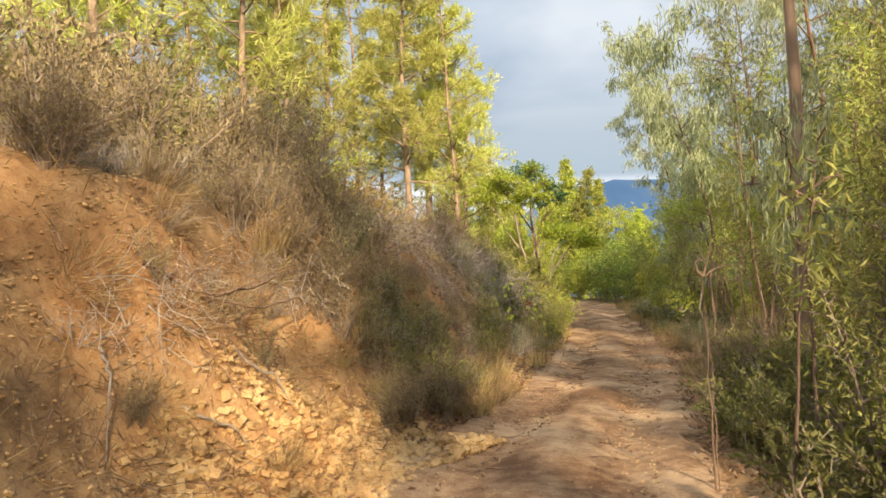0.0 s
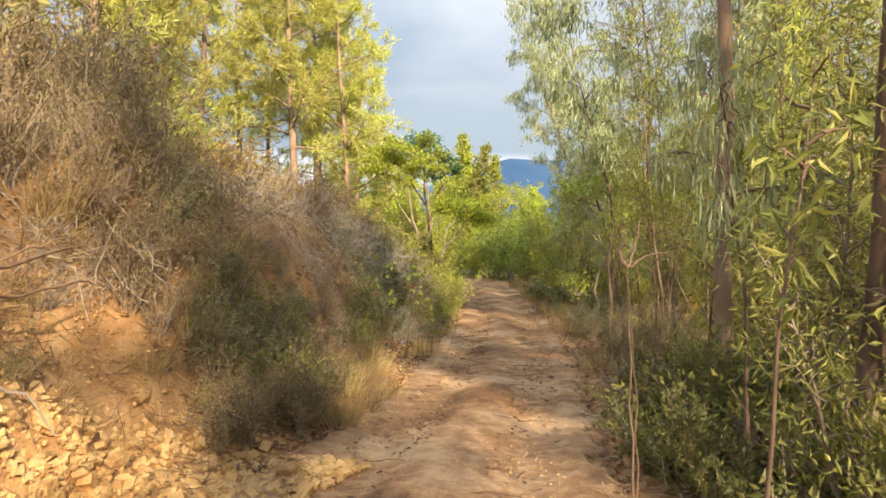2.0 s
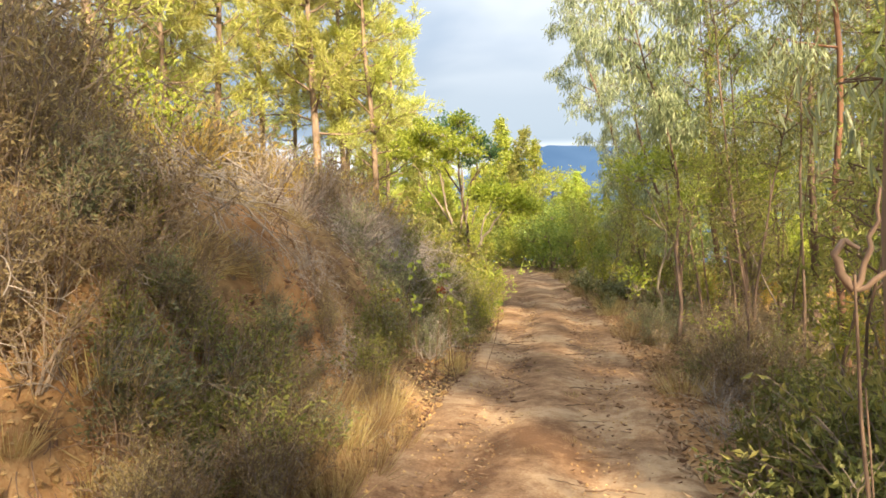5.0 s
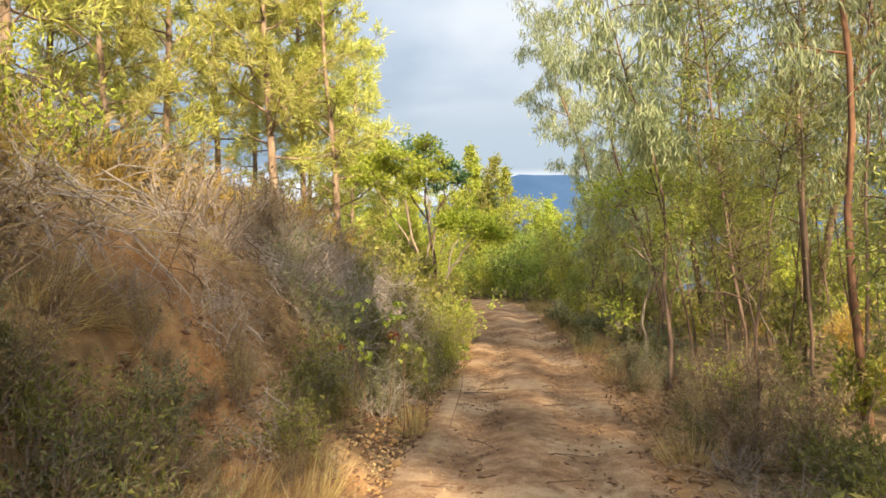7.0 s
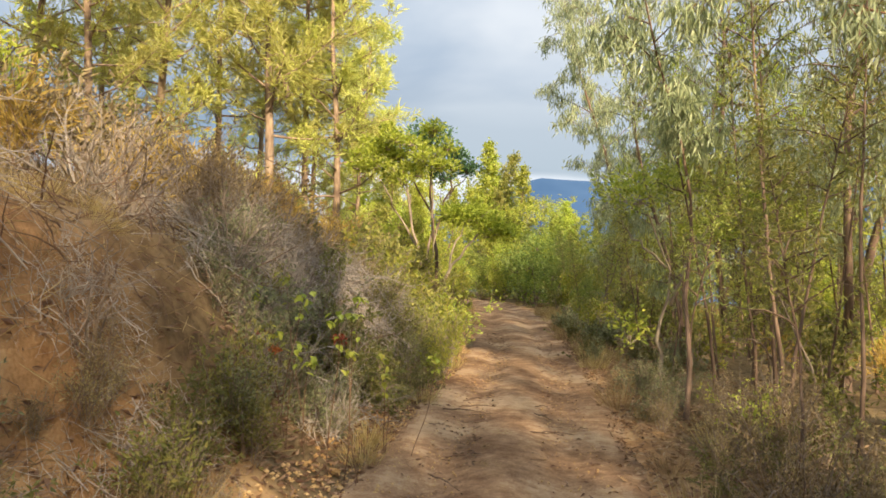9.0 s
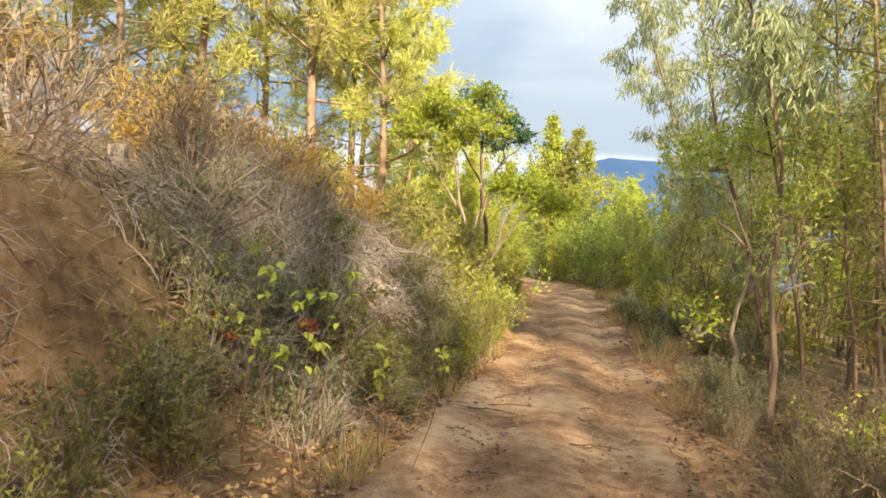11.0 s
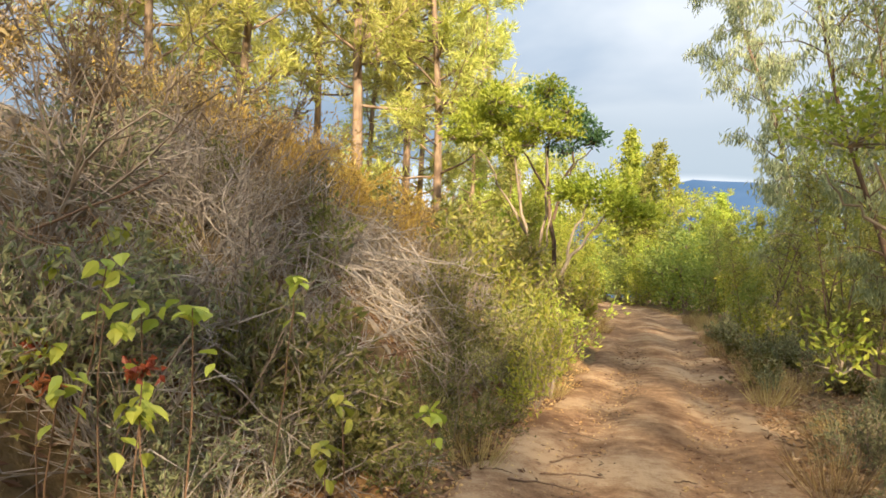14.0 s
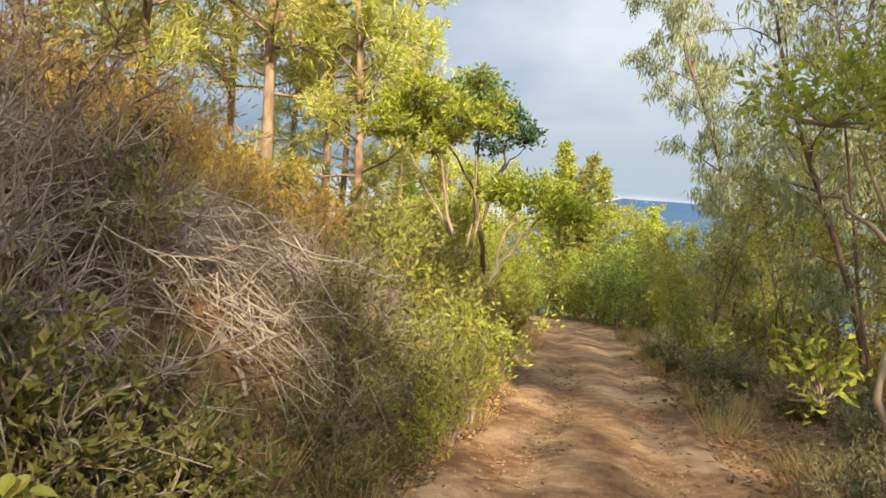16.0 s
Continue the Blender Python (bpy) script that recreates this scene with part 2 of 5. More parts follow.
# ---------------- mesh tools ----------------
class Geo:
    """Gathers triangles."""
    def __init__(self):
        self.v, self.f, self.n = [], [], 0

    def add(self, v, f):
        if len(v):
            self.v.append(np.asarray(v, float))
            self.f.append(np.asarray(f, int) + self.n)
            self.n += len(v)

    def mesh(self, name, mat, smooth=False):
        me = bpy.data.meshes.new(name)
        v, f = np.concatenate(self.v), np.concatenate(self.f)
        k = f.shape[1]
        me.vertices.add(len(v))
        me.vertices.foreach_set("co", v.astype(np.float32).ravel())
        me.loops.add(f.size)
        me.loops.foreach_set("vertex_index", f.astype(np.int32).ravel())
        me.polygons.add(len(f))
        me.polygons.foreach_set("loop_start", np.arange(0, f.size, k, dtype=np.int32))
        me.polygons.foreach_set("use_smooth", np.full(len(f), smooth))
        me.update(calc_edges=True)
        me.materials.append(mat)
        return me


def unit(a):
    return a / np.maximum(np.linalg.norm(a, axis=-1, keepdims=True), 1e-9)


def tube(g, pts, rad, k=5):
    """A tapering stem through pts."""
    pts = np.asarray(pts, float)
    rad = np.asarray(rad, float)
    d = unit(np.gradient(pts, axis=0))
    ref = np.array([0.31, 0.87, 0.12]) if abs(d[0][2]) > 0.6 else np.array([0.1, 0.05, 1.0])
    s = unit(np.cross(d, ref))
    u = np.cross(s, d)
    a = np.linspace(0, 2 * np.pi, k, endpoint=False)
    ring = s[:, None] * np.cos(a)[None, :, None] + u[:, None] * np.sin(a)[None, :, None]
    v = (pts[:, None] + ring * rad[:, None, None]).reshape(-1, 3)
    n = len(pts)
    i, j = np.meshgrid(np.arange(n - 1), np.arange(k), indexing="ij")
    p, q = (i * k + j).ravel(), (i * k + (j + 1) % k).ravel()
    f = np.concatenate([np.stack([p, q, q + k], 1), np.stack([p, q + k, p + k], 1)])
    g.add(v, f)


def path(rng, p, d, length, n=6, wander=0.15, lift=0.0):
    """A wandering line from p towards d; lift bends it up (or down) on the way."""
    pts = [np.array(p, float)]
    d = unit(np.array(d, float))
    for _ in range(n):
        d = unit(d + rng.normal(0, wander, 3) + np.array([0, 0, lift]))
        pts.append(pts[-1] + d * length / n)
    return np.array(pts)


def leaves(g, rng, p, d, ln, wd, fold=0.25):
    """A folded lance-shaped leaf at each p, pointing along d."""
    n = len(p)
    if not n:
        return
    d = unit(d)
    s = unit(np.cross(d, unit(rng.normal(0, 1, (n, 3)))))
    up = np.cross(s, d)
    ln = (ln * rng.uniform(0.65, 1.25, n))[:, None]
    wd = (wd * rng.uniform(0.7, 1.2, n))[:, None]
    m = p + d * ln * 0.42
    a, b = m - s * wd / 2 + up * wd * fold, m + s * wd / 2 + up * wd * fold
    tip = p + d * ln - up * wd * 0.3
    v = np.stack([p, a, tip, b], 1).reshape(-1, 3)
    o = np.arange(n)[:, None] * 4
    f = np.concatenate([o + np.array([[0, 2, 1]]), o + np.array([[0, 3, 2]])])
    g.add(v, f)


def part(name, geo, material, parent, label="", smooth=False):
    """Links gathered triangles as one mesh under a thing or part."""
    ob = new(name, geo.mesh(name, material, smooth) if isinstance(geo, Geo) else geo)
    ob.parent = parent
    return tagged(ob, label)


def root(name, label, category, group=""):
    return tagged(new(name), label, category, group)


# ---------------- lie of the land ----------------
LY = [-40, 0, 5.6, 9.6, 12.4, 15.2, 18, 21.6, 27, 32, 37, 42, 50, 60, 75]
LX = [-1.2, -1.3, -1.34, -1.30, -1.60, -1.98, -2.28, -2.86, -4.1, -5.3, -6.6, -8.6, -13, -21, -36]
RY = [-40, 0, 3, 6, 8.6, 10.8, 13.4, 16, 20, 24, 29, 33, 37, 42, 50, 60, 75]
RX = [2.0, 1.75, 1.45, 1.02, 0.78, 0.60, 0.35, 0.02, -0.58, -1.35, -2.25, -3.1, -4.2, -6.0, -10, -17, -32]
BY, BH = [-40, 4, 9, 13, 17, 25, 35, 60], [2.2, 2.1, 1.85, 1.55, 1.15, 0.8, 0.5, 0.2]


def xl(y):
    return np.interp(y, LY, LX)


def xr(y):
    return np.interp(y, RY, RX)


def step(a, b, x):
    t = np.clip((x - a) / (b - a), 0, 1)
    return t * t * (3 - 2 * t)


def nz(x, y, s, seed=0.0):
    return noise.noise((x * s + seed, y * s - seed * 0.7, seed))


def land(x, y, rough=True):
    """Height of the ground."""
    l, r = xl(y), xr(y)
    far = math.hypot(x, y - 12)
    if x < l:
        d = l - x
        b = np.interp(y, BY, BH)
        dd = max(0.0, d + 0.22 * nz(x, y, 0.9, 3.0) * min(1.0, d * 2) - 0.05)
        z = 0.22 * step(0, 0.5, dd) + (b - 0.22) * step(0.35, 1.55, dd)
        z += 0.31 * max(0, min(d, 8.5) - 1.4) - 0.14 * max(0, d - 11)
        if rough:
            k = min(1.0, d * 1.6)
            z += k * (0.16 * nz(x, y, 1.4, 7.0) + 0.07 * nz(x, y, 4.0, 2.0) + 0.03 * nz(x, y, 11.0, 5.0))
            if d < 2.6:
                face = step(0.15, 0.6, d) * (1 - step(1.9, 2.6, d)) * (1 - 0.5 * step(9, 12, y))
                z += face * (0.30 * (0.28 - abs(nz(x, y * 0.8, 1.7, 12.0))) + 0.16 * (0.25 - abs(nz(x, y, 3.6, 13.0))) + 0.06 * nz(x, y, 8.0, 14.0))
    elif x > r:
        d = x - r
        z = 0.03 * step(0, 0.25, d) - 0.045 * max(0, min(d, 9) - 0.5) - 0.16 * max(0, d - 9)
        if rough:
            z += min(1.0, d * 1.5) * (0.07 * nz(x, y, 0.8, 1.0) + 0.03 * nz(x, y, 3.5, 4.0))
    else:
        z = -0.09 * min(1.0, min(x - l, r - x) * 5)
    low = -14 - 26 * step(60, 400, far) + 10 * nz(x, y, 0.006, 9.0)
    return float(z + (low - z) * step(55, 160, far))


def spread(a, b, n, q):
    return [a + (b - a) * ((i + 1) / n) ** q for i in range(n)]


xs = sorted([-v for v in spread(9, 2600, 34, 3.2)] + list(np.arange(-9, -5.5, 0.3)) + list(np.arange(-5.5, 3, 0.095))
            + list(np.arange(3, 9, 0.3)) + spread(9, 2600, 34, 3.2))
ys = sorted([-v for v in spread(2, 900, 22, 3)] + list(np.arange(-2, 22, 0.105)) + list(np.arange(22, 46, 0.3)) + spread(46, 2700, 40, 3))
V, cover = [], []
for y in ys:
    for x in xs:
        V.append((x, y, land(x, y)))
        d = xl(y) - x
        if d > 0:
            bare = (1 - step(6.6, 9.0, y + 1.5 * nz(x, y, 0.5, 8.0))) * (1 - step(1.2, 1.9, d + 0.5 * nz(x, y, 1.3, 6.0)))
            # litter thickens before y 4; its darker tone also paints in tree shade
            bare *= 0.35 + 0.65 * step(3.5, 4.4, y + 0.6 * nz(x, y, 1.1, 17.0))
            bare = max(bare, 0.9 * step(0.12, 0.35, nz(x, y, 0.8, 11.0)) * (1 - step(1.6, 2.4, d)))
            bare = max(bare, math.exp(-((y - 9.7) / 0.8) ** 2) * step(0.15, 0.4, d) * (1 - step(1.6, 2.3, d + 0.4 * nz(x, y, 1.5, 16.0))))
            cover.append(1 - bare)
        else:
            cover.append(step(0.0, 0.7, x - xr(y) + 0.3 * nz(x, y, 1.6, 5.0)))
nx, ny = len(xs), len(ys)
i, j = np.meshgrid(np.arange(ny - 1), np.arange(nx - 1), indexing="ij")
o = (i * nx + j).ravel()
g = Geo()
g.add(V, np.stack([o, o + 1, o + nx + 1, o + nx], 1))
me = g.mesh("ground", M_GROUND, True)
me.attributes.new("cover", "FLOAT", "POINT").data.foreach_set("value", np.array(cover, np.float32))
ground = tagged(new("ground", me), "hillside of ochre clay and dry leaf litter with a cut bank", "ground", kind="structure")

# the track: two worn wheel ruts and a low crown between them
rows = list(np.arange(-12, 24, 0.09)) + list(np.arange(24, 72, 0.25))
cols = np.linspace(-0.06, 1.06, 34)
V = []
for y in rows:
    l, r = float(xl(y)), float(xr(y))
    l += 0.10 * nz(0, y, 1.1, 21.0) + 0.05 * nz(0, y, 3.7, 22.0)
    r += 0.10 * nz(0, y, 1.0, 23.0) + 0.05 * nz(0, y, 3.3, 24.0)
    for c in cols:
        x = l + (r - l) * c
        rut = math.exp(-((c - 0.25) / 0.10) ** 2) + math.exp(-((c - 0.74) / 0.11) ** 2)
        z = 0.03 - 0.06 * rut + 0.02 * math.exp(-((c - 0.5) / 0.12) ** 2)
        z += 0.010 * nz(x, y, 1.3, 31.0) + 0.007 * nz(x, y, 6.0, 32.0) + 0.005 * nz(x, y, 19.0, 33.0)
        edge = min(c + 0.06, 1.06 - c)
        z = z * step(0, 0.1, edge) + (-0.05) * (1 - step(0, 0.05, edge)) + 0.012
        V.append((x, y, z))
nx, ny = len(cols), len(rows)
i, j = np.meshgrid(np.arange(ny - 1), np.arange(nx - 1), indexing="ij")
o = (i * nx + j).ravel()
g = Geo()
g.add(V, np.stack([o, o + 1, o + nx + 1, o + nx], 1))
tagged(new("road", g.mesh("road", M_ROAD, True)), "rutted reddish dirt track with a low crown", "dirt track", kind="structure")

# far mountains, self-lit, with the air's blue haze painted into their colour
def ridge(name, y0, top, depth, seed, mat):
    V, F = [], []
    n = 160
    for k in range(n + 1):
        x = -2600 + 5200 * k / n
        h = top + 46 * nz(x, 0, 0.0016, seed) + 14 * nz(x, 0, 0.007, seed + 2) - 0.3 * min(max(0.0, -200 - x), 330)
        for w, q in ((0, -80), (0.35, 0.35 * h), (0.7, 0.8 * h), (1.0, h), (1.6, -80)):
            V.append((x, y0 + depth * w + 30 * nz(x, w * 300, 0.004, seed), q))
    g = Geo()
    k, j = np.meshgrid(np.arange(n), np.arange(4), indexing="ij")
    o = (k * 5 + j).ravel()
    g.add(V, np.stack([o, o + 5, o + 6, o + 1], 1))
    return tagged(new(name, g.mesh(name, mat, True)), "hazy blue mountain ridge far behind the woods", "mountain", kind="structure")


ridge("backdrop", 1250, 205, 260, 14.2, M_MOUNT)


# ---------------- plants ----------------
def crowd(g, rng, anchors, n, jitter, aim, loose, ln, wd):
    """n leaves round every anchor, aiming one way more or less."""
    a = np.repeat(np.asarray(anchors), n, axis=0)
    p = a + rng.normal(0, jitter, a.shape)
    d = np.asarray(aim, float)[None] + rng.normal(0, loose, a.shape)
    leaves(g, rng, p, d, ln, wd)


def eucalyptus(name, label, seed, h, r0, lo, reach, limbs, per, ln, wd, lean=(0, 0), bark=None, leaf=None, cone=False, wander=0.05, aim=(0, 0, -1), loose=0.42, stem=None, twigs=2, joints=(2, 3, 4, 5, 6)):
    rng = np.random.default_rng(seed)
    ob = root(name, label, "tree")
    wood, crown = Geo(), Geo()
    if stem is None:
        tr = path(rng, (0, 0, -0.15), (lean[0], lean[1], 1), h, 14, wander, 0.04)
    else:
        tr = np.array(stem, float)
    q = np.linspace(0, 1, len(tr))
    rad = r0 * (1 - 0.86 * q) * (1 + 0.35 * np.exp(-q * 22))
    tube(wood, tr, rad, 8)
    anchors = []
    for k in range(limbs):
        f = lo + (0.98 - lo) * (k + rng.uniform(0, 0.8)) / limbs
        p = np.array([np.interp(f, q, tr[:, c]) for c in range(3)])
        az = k * 2.4 + rng.uniform(-0.5, 0.5)
        rel = (f - lo) / (1 - lo)
        ll = reach * ((1.02 - rel) if cone else (0.45 + 1.1 * rel * (1.25 - rel) * 1.4)) * rng.uniform(0.7, 1.2)
        lim = path(rng, p, (math.cos(az), math.sin(az), rng.uniform(0.5, 1.1)), ll, 6, 0.14, -0.05)
        tube(wood, lim, np.linspace(r0 * 0.3 * (1.05 - f) + 0.008, 0.004, len(lim)), 4)
        for t in joints:
            for _ in range(max(1, twigs)):
                tw = path(rng, lim[t], rng.normal(0, 0.6, 3) + (math.cos(az) * 0.4, math.sin(az) * 0.4, 0.0), ll * rng.uniform(0.18, 0.38), 2, 0.2, -0.25)
                if twigs:
                    tube(wood, tw, (0.006, 0.004, 0.002), 3)
                anchors += [(tw[1] + tw[2]) / 2, tw[2]]
    crowd(crown, rng, anchors, per, 0.10 * max(1.0, reach * 0.5), aim, loose, ln, wd)
    part("trunk", wood, bark or M_EUC_BARK, ob, smooth=True)
    part("crown", crown, leaf or M_EUC, ob)
    return ob


def pine(name, label, seed, h, r0, lo, reach, limbs, tuft, leaf=None, hook=False):
    rng = np.random.default_rng(seed)
    ob = root(name, label, "tree")
    wood, crown = Geo(), Geo()
    tr = path(rng, (0, 0, -0.2), (rng.uniform(-0.05, 0.05), 0, 1), h, 16, 0.035, 0.05)
    q = np.linspace(0, 1, len(tr))
    tube(wood, tr, r0 * (1 - 0.85 * q) * (1 + 0.3 * np.exp(-q * 20)), 8)
    if hook:
        f = 0.34
        p = np.array([np.interp(f, q, tr[:, c]) for c in range(3)])
        tube(wood, [p, p + (0.25, 0, 0.12), p + (0.42, -0.05, 0.0), p + (0.5, -0.05, -0.28), p + (0.44, 0, -0.6)], [0.13, 0.12, 0.10, 0.06, 0.02], 6)
    A, D = [], []
    for k in range(limbs):
        f = lo + (0.97 - lo) * (k + rng.uniform(0, 1)) / limbs
        p = np.array([np.interp(f, q, tr[:, c]) for c in range(3)])
        az = k * 2.4 + rng.uniform(-0.6, 0.6)
        ll = reach * (1.1 - 0.75 * (f - lo) / (1 - lo)) * rng.uniform(0.6, 1.15)
        lim = path(rng, p, (math.cos(az), math.sin(az), rng.uniform(0.05, 0.5)), ll, 6, 0.12, 0.05)
        tube(wood, lim, np.linspace(r0 * 0.2 + 0.012, 0.005, len(lim)), 4)
        for t in (2, 3, 4, 5, 6):
            for _ in range(3):
                tw = path(rng, lim[t], rng.normal(0, 0.5, 3) + (math.cos(az) * 0.6, math.sin(az) * 0.6, 0.15), ll * rng.uniform(0.12, 0.3), 2, 0.2, 0.1)
                tube(wood, tw[[0, 2]], (0.007, 0.003), 3)
                for w in (tw[1], tw[2]):
                    A.append(w)
                    D.append(tw[2] - tw[1])
    A, D = np.repeat(np.array(A), tuft, 0), np.repeat(unit(np.array(D)), tuft, 0)
    leaves(crown, rng, A + rng.normal(0, 0.06, A.shape), D + rng.normal(0, 0.75, A.shape) + (0, 0, 0.1), 0.28, 0.042)
    part("trunk", wood, M_PINE_BARK, ob, smooth=True)
    part("crown", crown, leaf or M_PINE, ob)
    return ob


def shrub(name, label, seed, h, w, stems, twigs, per, ln, wd, leaf, wood_mat=None, r=0.009, up=1.0, spread_leaf=0.8, category="shrub"):
    """Many stems from one root, forking into twigs set with small leaves."""
    rng = np.random.default_rng(seed)
    ob = root(name, label, category)
    wood, crown = Geo(), Geo()
    A, D = [], []
    for k in range(stems):
        az, out = rng.uniform(0, 6.283), rng.uniform(0.05, 1.0) ** 0.7
        hh = h * rng.uniform(0.6, 1.1) * (1 - 0.35 * out)
        d = (math.cos(az) * out * w / h, math.sin(az) * out * w / h, up)
        st = path(rng, (math.cos(az) * 0.12 * w * out, math.sin(az) * 0.12 * w * out, -0.06), d, hh * math.hypot(1, out * w / h) ** 0.7, 6, 0.13, 0.02)
        tube(wood, st, np.linspace(r, r * 0.35, len(st)), 3)
        for _ in range(twigs):
            t = rng.integers(2, 7)
            tw = path(rng, st[t], unit(st[t] - st[t - 1]) + rng.normal(0, 0.55, 3), h * rng.uniform(0.12, 0.36), 2, 0.22, 0.03)
            tube(wood, tw[[0, 2]], (r * 0.45, r * 0.18), 3)
            A.append(np.stack([(tw[0] + tw[1]) / 2, tw[1], tw[2]]))
            D.append(np.stack([tw[1] - tw[0], tw[2] - tw[0], tw[2] - tw[1]]))
    A, D = np.concatenate(A), np.concatenate(D)
    A, D = np.repeat(A, per, 0), np.repeat(unit(D), per, 0)
    if per:
        leaves(crown, rng, A + rng.normal(0, 0.022 * h, A.shape), D + rng.normal(0, spread_leaf, A.shape), ln, wd)
    part("branchwork", wood, wood_mat or M_TWIG, ob)
    if per:
        part("foliage", crown, leaf, ob)
    return ob


def brush(name, label, seed, w, h, n, mat, r=0.009):
    """A heap of dead branches."""
    rng = np.random.default_rng(seed)
    ob = root(name, label, "brushwood")
    for k in range(n):
        g = Geo()
        a, ra = rng.uniform(0, 6.283), w * math.sqrt(rng.uniform(0, 1))
        p = (math.cos(a) * ra * 0.7, math.sin(a) * ra * 0.7, rng.uniform(-0.05, h * (1 - 0.8 * ra / w) + 0.02))
        b = a + rng.normal(0, 1.0)
        st = path(rng, p, (math.cos(b), math.sin(b), rng.normal(0.05, 0.35)), w * rng.uniform(0.3, 1.0), 5, 0.2, -0.05)
        rr = r * rng.uniform(0.25, 1.1)
        tube(g, st, np.linspace(rr, rr * 0.4, len(st)), 4)
        for _ in range(2):
            t = rng.integers(1, 5)
            tw = path(rng, st[t], st[t] - st[t - 1] + rng.normal(0, 0.12, 3), w * rng.uniform(0.1, 0.4), 3, 0.25, 0)
            tube(g, tw, np.linspace(rr * 0.5, rr * 0.2, len(tw)), 3)
        part("branch", g, mat, ob)
    return ob


def grass(name, label, seed, h, w, n, mat=None):
    rng = np.random.default_rng(seed)
    g = Geo()
    a, ra = rng.uniform(0, 6.283, n), w * np.sqrt(rng.uniform(0, 1, n)) * 0.5
    p = np.stack([np.cos(a) * ra, np.sin(a) * ra, np.full(n, -0.03)], 1)
    d = np.stack([np.cos(a) * 0.45, np.sin(a) * 0.45, np.ones(n)], 1) + rng.normal(0, 0.28, (n, 3))
    leaves(g, rng, p, d, h, 0.0065, 0.1)
    return tagged(new(name, g.mesh(name, mat or M_STRAW)), label, "grass")


def clumped(name, label, seed, stem_list, clumps, n, ln, wd, leaf, bark):
    """A tree with bare forking stems that carry flat leafy clumps."""
    rng = np.random.default_rng(seed)
    ob = root(name, label, "tree")
    wood, crown = Geo(), Geo()
    for pts, r in stem_list:
        pts = np.array(pts, float)
        t = np.linspace(0, 1, 9)
        qq = np.linspace(0, 1, len(pts))
        fine = np.stack([np.interp(t, qq, pts[:, c]) for c in range(3)], 1) + rng.normal(0, 0.025, (9, 3))
        tube(wood, fine, np.linspace(r, r * 0.35, 9), 6)
    for (cx, cy, cz), (rx, ry, rz), share in clumps:
        m = int(n * share)
        u = unit(rng.normal(0, 1, (m, 3))) * rng.uniform(0.08, 1.05, (m, 1)) ** 0.55
        lump = 1 + 0.28 * np.sin(u[:, :1] * 7 + cx) * np.cos(u[:, 1:2] * 6 + cy)
        p = np.array([cx, cy, cz]) + u * lump * np.array([rx, ry, rz])
        leaves(crown, rng, p, u * (1, 1, 0.6) + rng.normal(0, 0.6, (m, 3)) + (0, 0, 0.25), ln, wd)
        for _ in range(9):
            v = unit(rng.normal(0, 1, 3)) * (rx, ry, rz) * 0.8
            tube(wood, path(rng, (cx, cy, cz - rz * 0.7), v + (0, 0, rz * 0.6), float(np.linalg.norm(v)) * 0.9, 4, 0.15), np.linspace(0.016, 0.004, 5), 3)
    part("trunk", wood, bark, ob, smooth=True)
    part("crown", crown, leaf, ob)
    return ob


def put(ob, x, y, rz=0.0, s=1.0, dz=0.0, z=None):
    ob.matrix_world = Matrix.LocRotScale((x, y, (land(x, y) if z is None else z) + dz), Euler((0, 0, rz)), (s, s, s))
    return ob


class Kit:
    """Variants of one kind: the first use of each is the built one, later ones are copies."""
    def __init__(self, made):
        self.made, self.used, self.k = made, [False] * len(made), 0

    def at(self, x, y, rz=0.0, s=1.0, dz=0.0, which=None):
        k = self.k % len(self.made) if which is None else which
        self.k += which is None
        if not self.used[k]:
            self.used[k] = True
            return put(self.made[k], x, y, rz, s, dz)
        c = copy_thing(self.made[k], Matrix.Identity(4))
        return put(c, x, y, rz, s, dz)


R = random.Random(5)

# ---- pines on the hill ----
pines = Kit([pine("pine_tree", "tall sunlit pine with yellow-green needles on the slope", 11 + k, h, r, lo, re, n, 8) for k, (h, r, lo, re, n) in enumerate(
    [(11.5, 0.12, 0.16, 2.2, 34), (12.5, 0.11, 0.22, 2.0, 34), (10.0, 0.10, 0.12, 2.1, 30)])])
hooked = put(pine("pine_tree", "pine with a hooked broken limb and yellow-green crown", 41, 12.0, 0.13, 0.22, 2.3, 36, 9, hook=True), -8.4, 22.3, 0.2)
for x, y, s in ((-7.3, 24.0, 0.92), (-9.0, 25.6, 1.05), (-10.0, 27.9, 1.0), (-11.5, 22.0, 1.0), (-12.2, 26.0, 1.05), (-9.0, 29.5, 0.9), (-14.0, 20.5, 1.0),
                (-12.8, 17.0, 1.05), (-15.5, 24.5, 1.1), (-10.8, 19.0, 0.85), (-9.6, 15.2, 1.0), (-12.6, 12.6, 1.0), (-9.9, 11.2, 0.95), (-15.0, 14.5, 1.1), (-17.5, 18.5, 1.1), (-17.0, 28.0, 1.1), (-13.5, 30.5, 1.0), (-10.5, 33.0, 0.8)):
    pines.at(x, y, R.uniform(0, 6), s)

